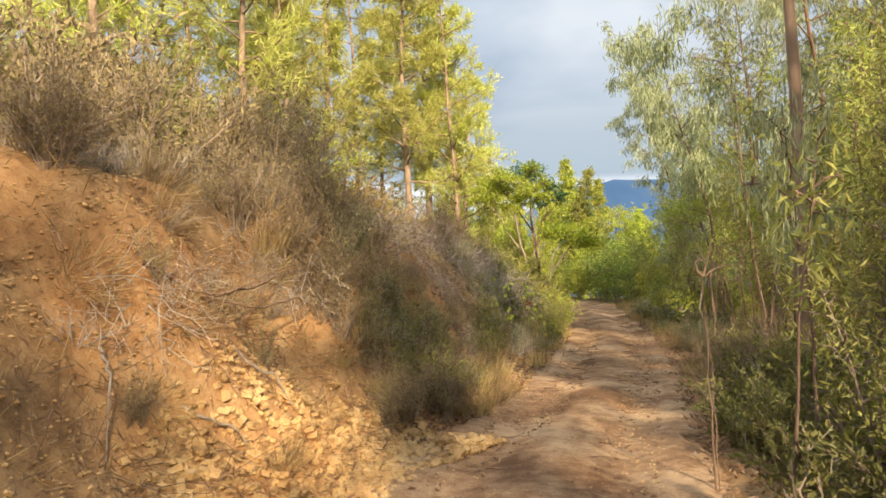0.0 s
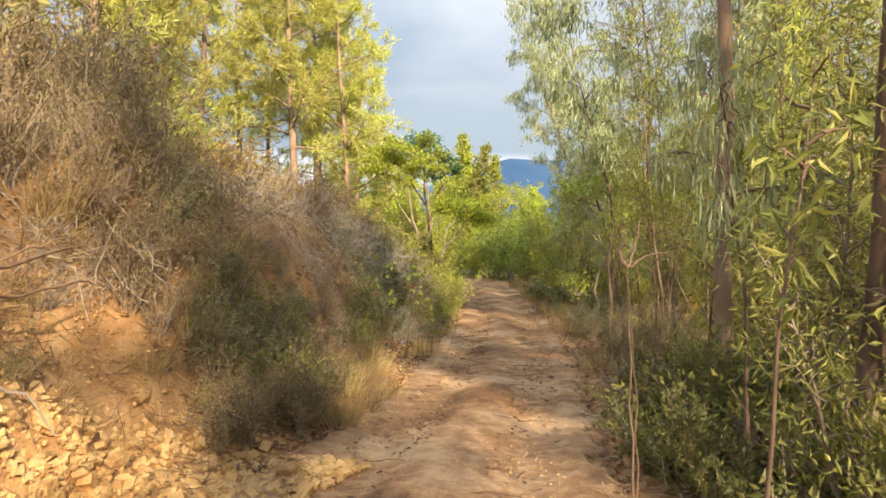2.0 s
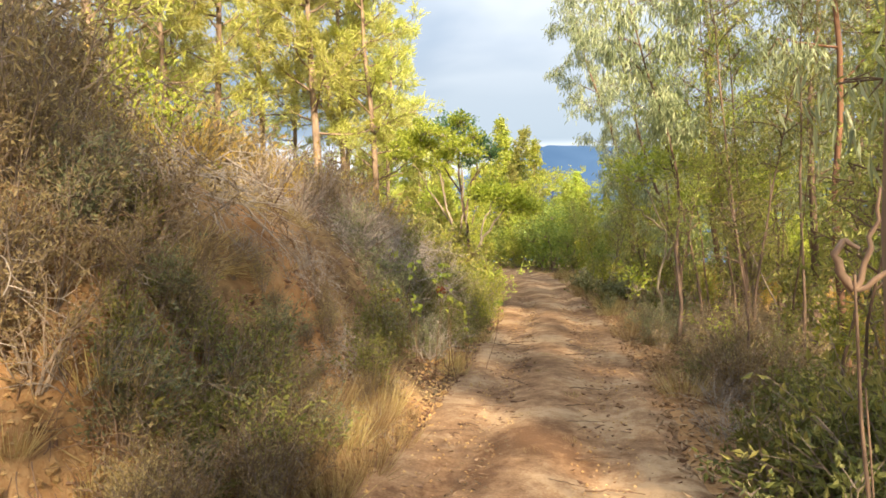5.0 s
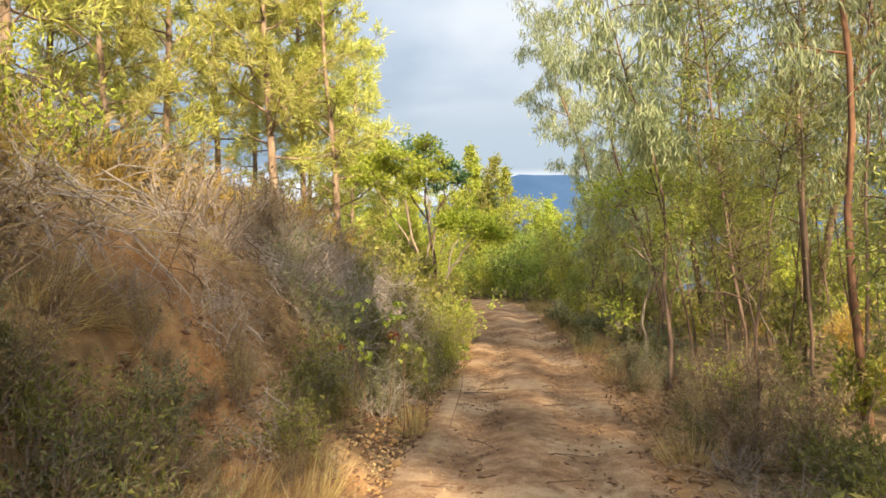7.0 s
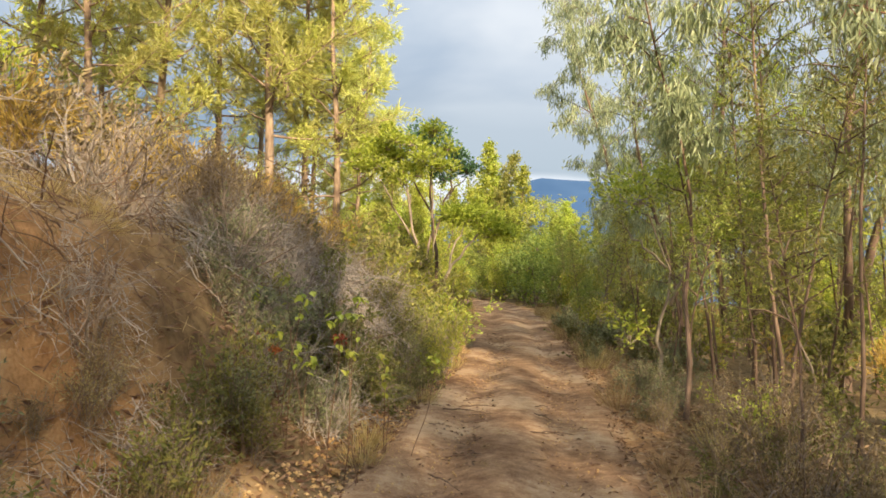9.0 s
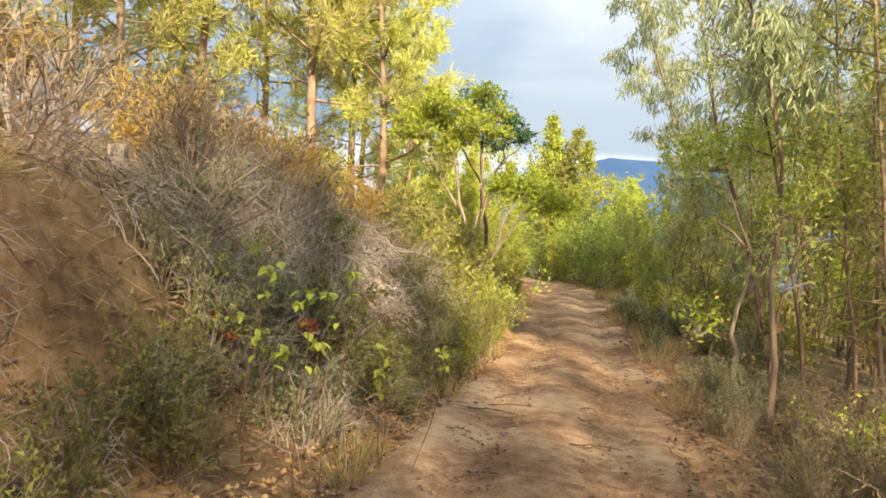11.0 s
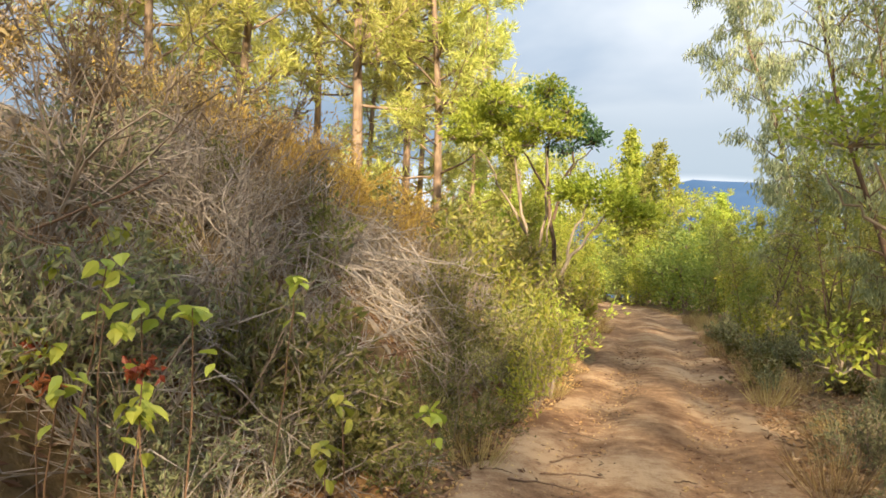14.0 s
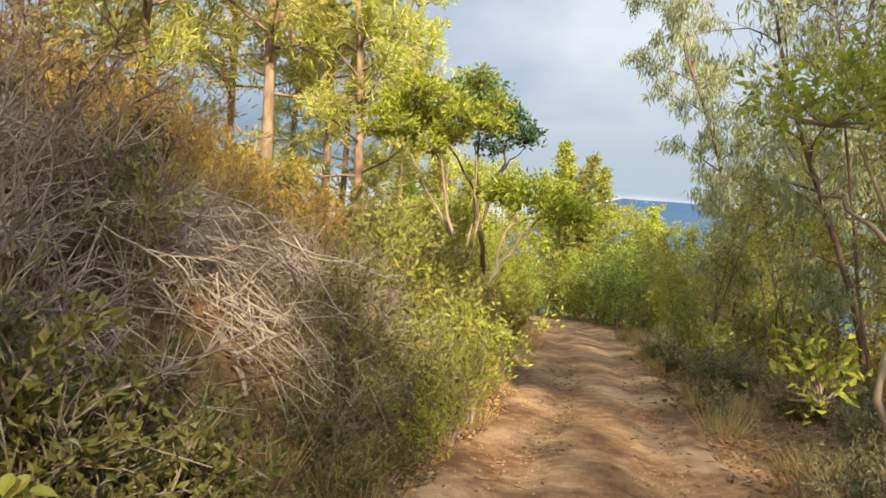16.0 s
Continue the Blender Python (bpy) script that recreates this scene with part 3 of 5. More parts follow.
# ---- eucalyptus on the lower side ----
L_EUC = "slender eucalyptus with drooping grey-green leaves"
eucs = Kit([eucalyptus("eucalyptus_tree", L_EUC, 60 + k, h, r, lo, re, n, 11, 0.21, 0.037) for k, (h, r, lo, re, n) in enumerate(
    [(11.5, 0.085, 0.20, 1.9, 28), (12.5, 0.095, 0.24, 2.1, 28), (10.0, 0.07, 0.18, 1.7, 26), (13.0, 0.10, 0.28, 1.9, 26)])])
# the six at negative y are unseen, added to shade the near bank
for x, y, s, w in ((1.7, 29.8, 1.0, 1), (2.4, 23.5, 0.86, 1), (1.3, 20.5, 0.72, 2), (3.6, 19.2, 0.9, 0), (4.6, 23.0, 1.0, 3), (5.5, 27.5, 1.05, 1),
                   (4.3, 15.0, 0.85, 2), (6.4, 18.5, 0.9, 0), (5.6, 11.5, 0.8, 1), (8.0, 23.5, 1.0, 3), (9.8, 28.0, 1.0, 1), (3.9, 37.0, 1.0, 2), (3.0, -4.5, 0.75, 0), (3.4, -7.0, 0.8, 1), (2.6, -3.7, 0.6, 2), (3.4, -4.9, 0.6, 2), (2.2, -5.2, 0.6, 2), (2.6, -12.0, 0.9, 0)):
    eucs.at(x, y, R.uniform(0, 6), s, 0, w)
put(eucalyptus("eucalyptus_tree", "tall eucalyptus with a wide weeping crown", 77, 11.5, 0.085, 0.18, 1.5, 32, 16, 0.21, 0.037), 0.1, 29.5, 0.4)
# out-of-view trees added only for the shade their crowns throw on the bank
high = eucalyptus("eucalyptus_tree", "unseen high-crowned eucalyptus added to shade the bank", 78, 10.5, 0.07, 0.40, 1.7, 24, 14, 0.21, 0.038)
put(high, 3.1, 4.4, 0.9)
put(copy_thing(high, Matrix.Identity(4)), 3.1, 0.5, 2.6, 0.95)
put(copy_thing(high, Matrix.Identity(4)), 3.6, 5.0, 4.0, 0.6)
put(copy_thing(high, Matrix.Identity(4)), 3.1, 6.0, 5.2, 0.68)
put(copy_thing(high, Matrix.Identity(4)), 3.6, 0.3, 0.2, 0.75)
put(eucalyptus("eucalyptus_tree", "straight brown-trunked eucalyptus close to the track", 71, 12.0, 0.074, 0.40, 1.9, 20, 9, 0.20, 0.034, bark=M_TAN_BARK), 1.80, 8.6, 0.4)
put(eucalyptus("eucalyptus_tree", "dark-trunked eucalyptus among undergrowth", 72, 11.5, 0.07, 0.42, 1.8, 18, 8, 0.20, 0.034), 2.25, 6.9, 1.4)
put(eucalyptus("eucalyptus_tree", "eucalyptus with peeling red-brown bark", 73, 11.0, 0.045, 0.32, 1.1, 18, 12, 0.18, 0.028, bark=M_RED_BARK), 2.75, 13.5, 0.7)
put(eucalyptus("eucalyptus_tree", "leaning young eucalyptus with hanging leaf bunches", 74, 7.0, 0.030, 0.50, 0.8, 14, 12, 0.19, 0.03,
               stem=[(0, 0, -0.1), (0.05, 0.2, 0.6), (-0.01, 0.4, 1.3), (0.06, 0.7, 2.0), (0.04, 0.7, 2.5), (-0.12, 0.5, 3.2), (-0.4, 0.1, 4.0), (-0.6, -0.1, 4.8), (-0.72, -0.2, 5.5), (-0.78, -0.3, 6.2)]), 0.93, 14.9)

# ---- young trees, saplings and far woods ----
def side(y, d):
    """x at d metres outside the right edge (d > 0) or the left edge (d < 0) of the track."""
    return float(xr(y) + d) if d > 0 else float(xl(y) + d)


cones = Kit([eucalyptus("young_tree", "young conical tree with bright yellow-green leaves", 80 + k, 8.0, 0.07, 0.06, 2.5 - 0.4 * (k == 1), 38, 10, 0.20, 0.09, twigs=0, leaf=(M_BRIGHT2, M_EUC_Y, M_BRIGHT2)[k], cone=k != 2, loose=0.9, wander=0.09, aim=(0, 0, 0.05)) for k in range(3)])
for x, y, s in ((-7.0, 48, 1.02), (-8.7, 49, 1.17), (-5.4, 46, 0.66), (-3.0, 45, 0.72), (-1.0, 44, 0.6), (-6.0, 52, 0.8), (-6.2, 30.5, 0.5), (-7.6, 29.0, 0.55), (-7.0, 33.2, 0.56), (-8.6, 31.4, 0.62), (-8.2, 35.5, 0.6), (-10.0, 38.0, 0.7), (-5.9, 27.0, 0.42), (-10.6, 34.0, 0.66), (-12.0, 43.0, 0.8), (-12.5, 58, 1.0)):
    cones.at(x, y, R.uniform(0, 6), s)
for x, y, s, w in ((-7.35, 50.0, 1.14, 0), (-6.5, 48.6, 0.86, 1), (-5.6, 49.5, 0.76, 2), (-4.5, 50.0, 0.72, 0), (-3.4, 48.5, 0.68, 2), (-9.1, 50.5, 1.24, 0), (-8.3, 51.5, 0.95, 2), (-2.2, 47.0, 0.66, 1), (-0.6, 46.5, 0.66, 2), (-5.0, 53.0, 0.8, 1), (1.0, 48.0, 0.7, 0), (-2.8, 52.0, 0.74, 0)):
    cones.at(x, y, R.uniform(0, 6), s, 0, w)
far_trees = Kit([eucalyptus("distant_tree", "distant yellow-green tree of the woods below", 90 + k, 8.5, 0.09, 0.12, 2.2, 20, 6, 0.34, 0.13, twigs=0, leaf=M_EUC_Y if k else M_EUC, loose=0.7, aim=(0, 0, -0.3)) for k in range(3)])
for _ in range(40):
    y = R.uniform(40, 105)
    x = R.uniform(-2 - 0.12 * (y - 40), 4 + 0.62 * y)
    far_trees.at(x, y, R.uniform(0, 6), R.uniform(0.75, 1.15))
for _ in range(18):
    y = R.uniform(52, 95)
    far_trees.at(R.uniform(-0.75 * y, -14 - 0.1 * y), y, R.uniform(0, 6), R.uniform(0.7, 1.1))
for x, y, s in ((7, 39, 0.7), (10, 37, 0.7), (13, 33, 0.6), (11, 43, 0.9), (16, 40, 0.8), (5.6, 44, 0.8), (2.6, 43, 0.7), (12, 24, 0.45), (15, 28, 0.5), (11, 15, 0.4), (13, 19, 0.4)):
    far_trees.at(x, y, R.uniform(0, 6), s)

L_SAP = "thin upright sapling with narrow olive-green leaves"
saps = Kit([eucalyptus("sapling", L_SAP, 100 + k, h, 0.018, lo, re, n + 6, 4, 0.08 if k in (0, 4) else 0.10, 0.017 if k in (0, 4) else 0.024, twigs=1, leaf=M_EUC_Y if k in (1, 3) else M_OLIVE2, cone=True, wander=0.09, loose=0.75, aim=(0, 0, -0.15), bark=M_EUC_BARK if k % 2 else M_TWIG)
            for k, (h, lo, re, n) in enumerate([(3.2, 0.18, 0.6, 20), (2.8, 0.30, 0.5, 16), (4.4, 0.40, 0.7, 20), (4.0, 0.42, 0.55, 18), (2.0, 0.08, 0.5, 16)])])
for y, d, s in ((4.0, 1.9, 0.9), (5.4, 1.1, 0.6), (5.7, 1.4, 1.1), (6.1, 0.95, 0.9), (6.6, 1.5, 1.2), (7.2, 1.1, 1.0), (7.7, 1.7, 1.0), (4.2, 1.8, 1.2), (5.2, 2.2, 1.2), (3.2, 2.2, 1.1), (6.8, 2.4, 1.2), (8.2, 1.3, 0.95), (7.4, 2.1, 1.2), (8.0, 1.9, 1.1), (8.8, 1.6, 1.1), (6.3, 1.9, 1.2), (5.8, 2.1, 1.3), (9.3, 2.2, 1.2), (9.8, 1.5, 1.0), (7.0, 1.6, 1.1), (8.5, 2.6, 1.3), (10.4, 1.8, 1.1)):
    saps.at(side(y, d), y, R.uniform(0, 6), s, 0, (0, 4, 4)[int(y * 10) % 3])
for _ in range(56):
    y = R.uniform(8, 36)
    d = (1.5 if y < 13 else 2.0 if y < 25 else 1.2) + 4.5 * R.random() ** 1.3
    saps.at(side(y, d), y, R.uniform(0, 6), R.uniform(0.75, 1.2), 0, (1, 2, 3, 3, 1, 0)[int(y * 10) % 6])
for y, d, s in ((15.6, 0.9, 0.8), (18.2, 1.3, 0.9), (12.4, 1.1, 0.8), (10.2, 1.2, 0.9), (9.2, 1.0, 0.8), (20.6, 1.2, 0.8), (22.5, 1.5, 0.9)):
    saps.at(side(y, d), y, R.uniform(0, 6), s, 0, 3)

# unseen saplings beside the start, added to shade the near track
for x, y, s in ((2.3, 2.4, 1.2), (2.5, 1.6, 1.3), (2.7, 0.7, 1.3), (2.4, 0.0, 1.2), (2.8, -0.8, 1.3), (2.9, 2.9, 1.3)):
    saps.at(x, y, R.uniform(0, 6), s, 0, 0)
poles = Kit([eucalyptus("sapling", "thin dark pole of a young tree with a sparse high crown", 150 + k, 5.2 + k, 0.028, 0.58, 0.75, 16, 5, 0.12, 0.028, twigs=1, leaf=(M_EUC_Y, M_BRIGHT2, M_OLIVE2)[k], wander=0.05, loose=0.6, aim=(0, 0, -0.4)) for k in range(3)])
for _ in range(44):
    y = R.uniform(9.5, 27)
    poles.at(side(y, 1.3 + 4.5 * R.random()), y, R.uniform(0, 6), R.uniform(0.7, 1.05))

# ---- the two small trees with yellow-green crowns by the lower edge ----
put(clumped("small_tree", "pale crooked small tree with yellow-green leaf clumps", 121,
            [([(0.12, 0, -0.1), (0.06, 0, 0.35), (0.0, 0, 0.72), (0.16, 0.05, 1.2), (0.12, 0.05, 1.75), (-0.15, 0, 2.4)], 0.032),
             ([(0.16, 0.05, 1.2), (0.4, 0.1, 1.8), (0.75, 0.2, 2.4)], 0.028), ([(0.12, 0.05, 1.7), (-0.3, 0, 2.0), (-0.55, 0, 2.3)], 0.02)],
            [((-0.35, 0, 2.75), (0.62, 0.5, 0.3), 1.0), ((0.35, 0.1, 2.95), (0.6, 0.5, 0.32), 1.0), ((0.95, 0.2, 2.65), (0.5, 0.45, 0.26), 0.8), ((-0.35, -0.1, 0.85), (0.3, 0.3, 0.3), 0.25), ((0.5, 0.1, 2.2), (0.4, 0.3, 0.2), 0.4)],
            520, 0.085, 0.042, M_BRIGHT2, M_PALE_BARK), 0.68, 16.85)
small2 = clumped("small_tree", "slim small tree with a flat fresh green crown", 122,
                 [([(0, 0, -0.1), (0.04, 0, 0.9), (-0.02, 0.05, 1.8), (0.1, 0, 2.5)], 0.04), ([(0, 0.05, 1.7), (-0.4, 0, 2.3)], 0.02), ([(0, 0.05, 1.8), (0.5, 0.1, 2.4)], 0.02)],
                 [((0.1, 0, 2.75), (0.75, 0.6, 0.3), 1.2), ((-0.55, 0, 2.4), (0.5, 0.5, 0.25), 0.8), ((0.7, 0.1, 2.45), (0.55, 0.5, 0.25), 0.8)], 520, 0.085, 0.042, M_BRIGHT2, M_EUC_BARK)
put(small2, 2.1, 18.3, 0.5)
for x, y, s in ((3.3, 21.0, 1.05), (1.2, 25.0, 0.95), (3.0, 26.5, 1.1), (4.9, 17.0, 1.0), (0.0, 33.0, 1.0)):
    put(copy_thing(small2, Matrix.Identity(4)), x, y, R.uniform(0, 6), s)

# ---- dense green growth at the bend ----
bend = Kit([clumped("green_bush", "dense fresh green bush at the bend of the track", 130 + k,
                    [([(0, 0, -0.1), (0.1, 0, 0.8), (0.2, 0, 1.6)], 0.05), ([(0, 0, 0.2), (-0.4, 0.1, 1.3)], 0.035)],
                    [((0, 0, 0.8), (0.9, 0.8, 0.7), 1.0), ((0.4, 0, 1.7), (0.7, 0.7, 0.6), 0.9), ((-0.4, 0.1, 1.5), (0.7, 0.6, 0.55), 0.8), ((0, 0, 2.4), (0.45, 0.45, 0.5), 0.5)], 560, 0.13, 0.065, mt, M_TWIG)
            for k, mt in enumerate((M_GREEN, M_BRIGHT2))])
for x, y, s, w in ((-3.9, 39.0, 1.25, 0), (-2.7, 36.5, 1.15, 0), (-2.0, 38.8, 1.4, 1), (-4.9, 42.0, 1.35, 0), (-1.5, 34.5, 0.9, 1), (-0.6, 37.0, 1.3, 0), (-3.2, 40.5, 1.5, 1), (0.6, 34.0, 1.0, 1), (-3.6, 42.0, 1.2, 1), (1.0, 40.0, 1.2, 1), (-6.6, 44.5, 1.1, 1), (-1.2, 31.5, 0.55, 0), (2.8, 39.0, 1.1, 0), (-5.6, 25.6, 0.75, 1), (-6.6, 27.5, 0.9, 1), (-6.0, 29.4, 0.8, 1), (-7.2, 31.0, 1.0, 1), (-7.9, 34.0, 1.1, 1), (-5.4, 27.2, 0.6, 1), (-6.3, 31.6, 0.6, 1), (-9.5, 31.0, 1.1, 1), (-9.5, 36.0, 1.2, 1), (-10.5, 41.0, 1.3, 1), (-9.3, 53.0, 1.3, 1), (-8.2, 54.5, 1.3, 0), (-11.2, 55.0, 1.3, 1), (-10.2, 57.5, 1.4, 1), (-12.8, 60.0, 1.4, 0), (-7.6, 51.5, 1.2, 1), (-7.0, 36.5, 0.7, 1), (-6.6, 33.5, 0.55, 1), (-8.0, 39.5, 0.8, 0)):
    bend.at(x, y, R.uniform(0, 6), s, 0, w)

for k, (x, y, s) in enumerate(((5.0, 34.0, 1.1), (6.2, 36.0, 1.2), (4.2, 31.5, 0.95), (7.4, 37.0, 1.2), (8.6, 35.0, 1.2), (5.8, 40.0, 1.35), (5.0, 27.0, 0.9), (6.4, 25.0, 0.9), (7.6, 27.5, 1.0), (4.2, 28.6, 0.9), (8.6, 23.0, 0.9), (6.0, 30.0, 1.1))):
    bend.at(x, y, k * 1.7, s, 0, 1)
for k, (x, y, s) in enumerate(((-7.6, 44.0, 0.9), (-6.6, 43.0, 0.8), (-8.6, 45.5, 1.0), (-5.6, 44.5, 0.9), (-9.6, 47.0, 1.1), (-4.6, 43.5, 0.9))):
    bend.at(x, y, k * 2.1, s, 0, k % 2)

# ---- spreading trees on the upper side ----
rc = np.random.default_rng(145)
layers = []
for k in range(38):
    a, q = k * 2.4, math.sqrt((k + 0.5) / 38)
    layers.append(((-0.62 + 1.25 * q * math.cos(a), -0.1 + 0.8 * q * math.sin(a), 3.55 - 0.35 * q * q + rc.normal(0, 0.30)), (rc.uniform(0.20, 0.38), rc.uniform(0.2, 0.34), rc.uniform(0.10, 0.17)), rc.uniform(0.7, 1.2)))
put(clumped("spreading_tree", "spreading tree with a bright green layered crown", 141,
            [([(0, 0, -0.2), (-0.1, 0, 0.8), (-0.35, -0.1, 1.8), (-0.65, -0.1, 3.2)], 0.05), ([(-0.1, 0, 0.6), (0.15, 0, 1.6), (0.05, 0, 2.9)], 0.04), ([(-0.2, 0, 1.2), (-0.8, 0, 2.2), (-1.25, 0, 2.9)], 0.03), ([(-0.3, 0, 1.6), (-0.5, 0.1, 2.4), (-0.95, 0.1, 3.2)], 0.022)],
            layers, 140, 0.11, 0.05, M_LAYER, M_TWIG), -4.25, 22.3)
put(clumped("spreading_tree", "leaning tree with an arching green crown", 142,
            [([(0, 0, -0.2), (0.25, 0, 0.7), (0.6, 0, 1.3), (1.0, -0.1, 1.75)], 0.05), ([(0.25, 0, 0.7), (0.4, 0, 1.4), (0.75, 0, 2.05)], 0.035), ([(0, 0, 0.2), (-0.15, 0, 1.0), (0.05, 0, 1.9)], 0.03)],
            [((0.85, -0.1, 2.15), (0.72, 0.6, 0.26), 1.1), ((1.3, -0.1, 1.85), (0.42, 0.45, 0.24), 0.6), ((0.35, 0, 2.15), (0.35, 0.4, 0.2), 0.5), ((1.65, -0.1, 1.75), (0.3, 0.4, 0.2), 0.4)], 1100, 0.10, 0.045, M_LAYER, M_PALE_BARK), -3.95, 22.0)
put(clumped("spreading_tree", "open tree with dark green leaf clumps", 143,
            [([(0, 0, -0.2), (0.1, 0, 1.2), (-0.15, 0, 2.5), (-0.25, 0, 3.9)], 0.06), ([(0.0, 0, 1.8), (0.3, 0, 2.9), (0.5, 0, 3.6)], 0.035), ([(-0.1, 0, 2.3), (-0.9, 0.3, 3.4), (-1.3, 0.8, 4.2)], 0.03), ([(0.2, 0, 2.6), (0.75, 0, 3.25)], 0.02)],
            [((-0.25, 0, 4.25), (0.62, 0.55, 0.36), 1.0), ((0.45, 0, 3.75), (0.34, 0.4, 0.22), 0.5), ((0.75, 0, 3.4), (0.32, 0.35, 0.18), 0.4), ((-1.35, 0.8, 4.2), (0.3, 0.3, 0.28), 0.35), ((0.15, 0, 3.3), (0.35, 0.3, 0.25), 0.3)], 800, 0.10, 0.055, M_DKGREEN, M_EUC_BARK), -4.4, 23.5)

# ---- shrubs of the bank ----
def shrubs(label, seed, h, w, stems, twigs, per, ln, wd, leaf, wood_mat=None, r=0.009, up=1.0, sl=0.8):
    """Three full variants, and one with fewer and larger leaves for use far from the track."""
    near = [shrub("shrub", label, seed + k, h, w, stems, twigs, per, ln, wd, leaf, wood_mat, r, up, sl) for k in range(3)]
    return Kit(near + [shrub("shrub", label, seed + 9, h, w, stems // 2, twigs - 2, per, ln * 1.7, wd * 1.7, leaf, wood_mat, r, up, sl)])


SH = dict(
    olive=shrubs("dense olive-green shrub on the bank", 200, 1.25, 0.75, 17, 7, 3, 0.078, 0.034, M_OLIVE2, None, 0.011),
    grey=shrubs("grey-green small-leaved shrub with fine twigs", 210, 1.1, 0.75, 18, 7, 4, 0.068, 0.025, M_GREY, None, 0.010),
    brown=shrubs("half-dry brown shrub with wiry twigs", 220, 1.5, 0.8, 18, 7, 3, 0.075, 0.022, M_BROWN, None, 0.011),
    gold=shrubs("golden dry shrub with feathery stems", 230, 1.4, 0.6, 24, 7, 3, 0.085, 0.016, M_GOLD, M_STRAW_WOOD, 0.006, 1.2, 0.45),
    yellow=shrubs("yellow-green leafy shrub beside the track", 240, 1.2, 0.55, 16, 7, 3, 0.07, 0.028, M_BRIGHT2),
    tangle=shrubs("leafless grey tangle of dry twigs", 250, 1.0, 1.0, 22, 9, 0, 0.03, 0.01, M_GREY, M_TANGLE, 0.009, 0.7),
    low=shrubs("low green ground shrub at the foot of the bank", 260, 0.55, 0.6, 15, 7, 4, 0.042, 0.021, M_GREEN2),
)


# heaps and plants that stay in the open
CLEAR = ((-2.9, 9.2, 0.75), (-2.5, 8.6, 0.45), (-3.5, 15.6, 0.6), (0.7, 16.85, 0.6), (-1.8, 11.4, 0.4), (-1.55, 10.8, 0.3), (-1.5, 8.95, 0.32), (-1.85, 9.35, 0.45), (-2.3, 9.95, 0.45), (-2.75, 10.35, 0.42), (-2.75, 10.95, 0.4), (-3.2, 11.5, 0.4), (-3.65, 12.0, 0.4), (-2.7, 14.35, 0.5), (-3.1, 15.0, 0.5), (-2.0, 11.55, 0.4), (-1.6, 11.2, 0.3))
FAR = {kind: [] for kind in SH}


def sow(kind, n, y0, y1, d0, d1, s0, s1):
    """Shrubs in a strip d0 to d1 metres out from the left edge (negative) or the right edge (positive)."""
    for _ in range(n):
        y, d = R.uniform(y0, y1), R.uniform(d0, d1)
        x, a, s = side(y, d), R.uniform(0, 6.28), R.uniform(s0, s1)
        if any(math.hypot(x - cx, y - cy) < cr for cx, cy, cr in CLEAR):
            continue
        if y > 17 or d < -2.9 or d > 1.7:
            FAR[kind].append((x, y, land(x, y) - 0.02, a, s))
        else:
            SH[kind].at(x, y, a, s, -0.02, R.randrange(3))


def join_far(kind):
    """The far shrubs of one kind, in one mesh, grown from the sparse variant."""
    src = SH[kind].made[3]
    me = bpy.data.meshes.new("undergrowth")
    V, F, K, n = [], [], [], 0
    for m, ch in enumerate(src.children):
        v = np.array([q.co[:] for q in ch.data.vertices])
        f = np.array([q.vertices[:] for q in ch.data.polygons])
        for x, y, z, a, s in FAR[kind]:
            r = np.array([[math.cos(a), -math.sin(a), 0], [math.sin(a), math.cos(a), 0], [0, 0, 1]])
            V.append(v @ r.T * s + (x, y, z))
            F.append(f + n)
            K.append(np.full(len(f), m))
            n += len(v)
        me.materials.append(ch.data.materials[0])
    v, f, k = np.concatenate(V), np.concatenate(F), np.concatenate(K)
    me.vertices.add(len(v))
    me.vertices.foreach_set("co", v.astype(np.float32).ravel())
    me.loops.add(f.size)
    me.loops.foreach_set("vertex_index", f.astype(np.int32).ravel())
    me.polygons.add(len(f))
    me.polygons.foreach_set("loop_start", np.arange(0, f.size, 3, dtype=np.int32))
    me.polygons.foreach_set("material_index", k.astype(np.int32))
    me.update(calc_edges=True)
    tagged(new("undergrowth", me), src["label"] + ", many together", "undergrowth", kind="stuff")


# top of the bank and the slope above it
sow("brown", 18, 2.5, 9, -3.6, -1.8, 0.75, 1.1)
sow("brown", 12, 2, 10, -6.5, -3.4, 0.95, 1.4)
sow("olive", 10, 3, 12, -6.0, -2.4, 0.9, 1.35)
sow("olive", 8, 2, 13, -9.0, -5.5, 1.1, 1.7)
sow("brown", 5, 11.8, 14.8, -3.4, -1.8, 0.6, 0.9)
sow("tangle", 9, 11.2, 15.0, -3.2, -1.3, 0.6, 0.95)
sow("brown", 8, 12.5, 18, -6.5, -3.2, 0.8, 1.15)
sow("gold", 8, 8.8, 12, -4.4, -2.2, 0.45, 0.75)
sow("gold", 24, 14.6, 20, -5.2, -2.4, 0.7, 1.05)
sow("gold", 14, 9, 22, -8.5, -4.6, 0.8, 1.2)
sow("brown", 10, 17, 26, -6.0, -2.2, 0.7, 1.1)
sow("olive", 12, 16, 30, -9.0, -3.5, 0.8, 1.4)
sow("gold", 8, 20, 30, -7.0, -2.5, 0.7, 1.1)
sow("yellow", 10, 18, 34, -6.0, -1.5, 0.9, 1.5)
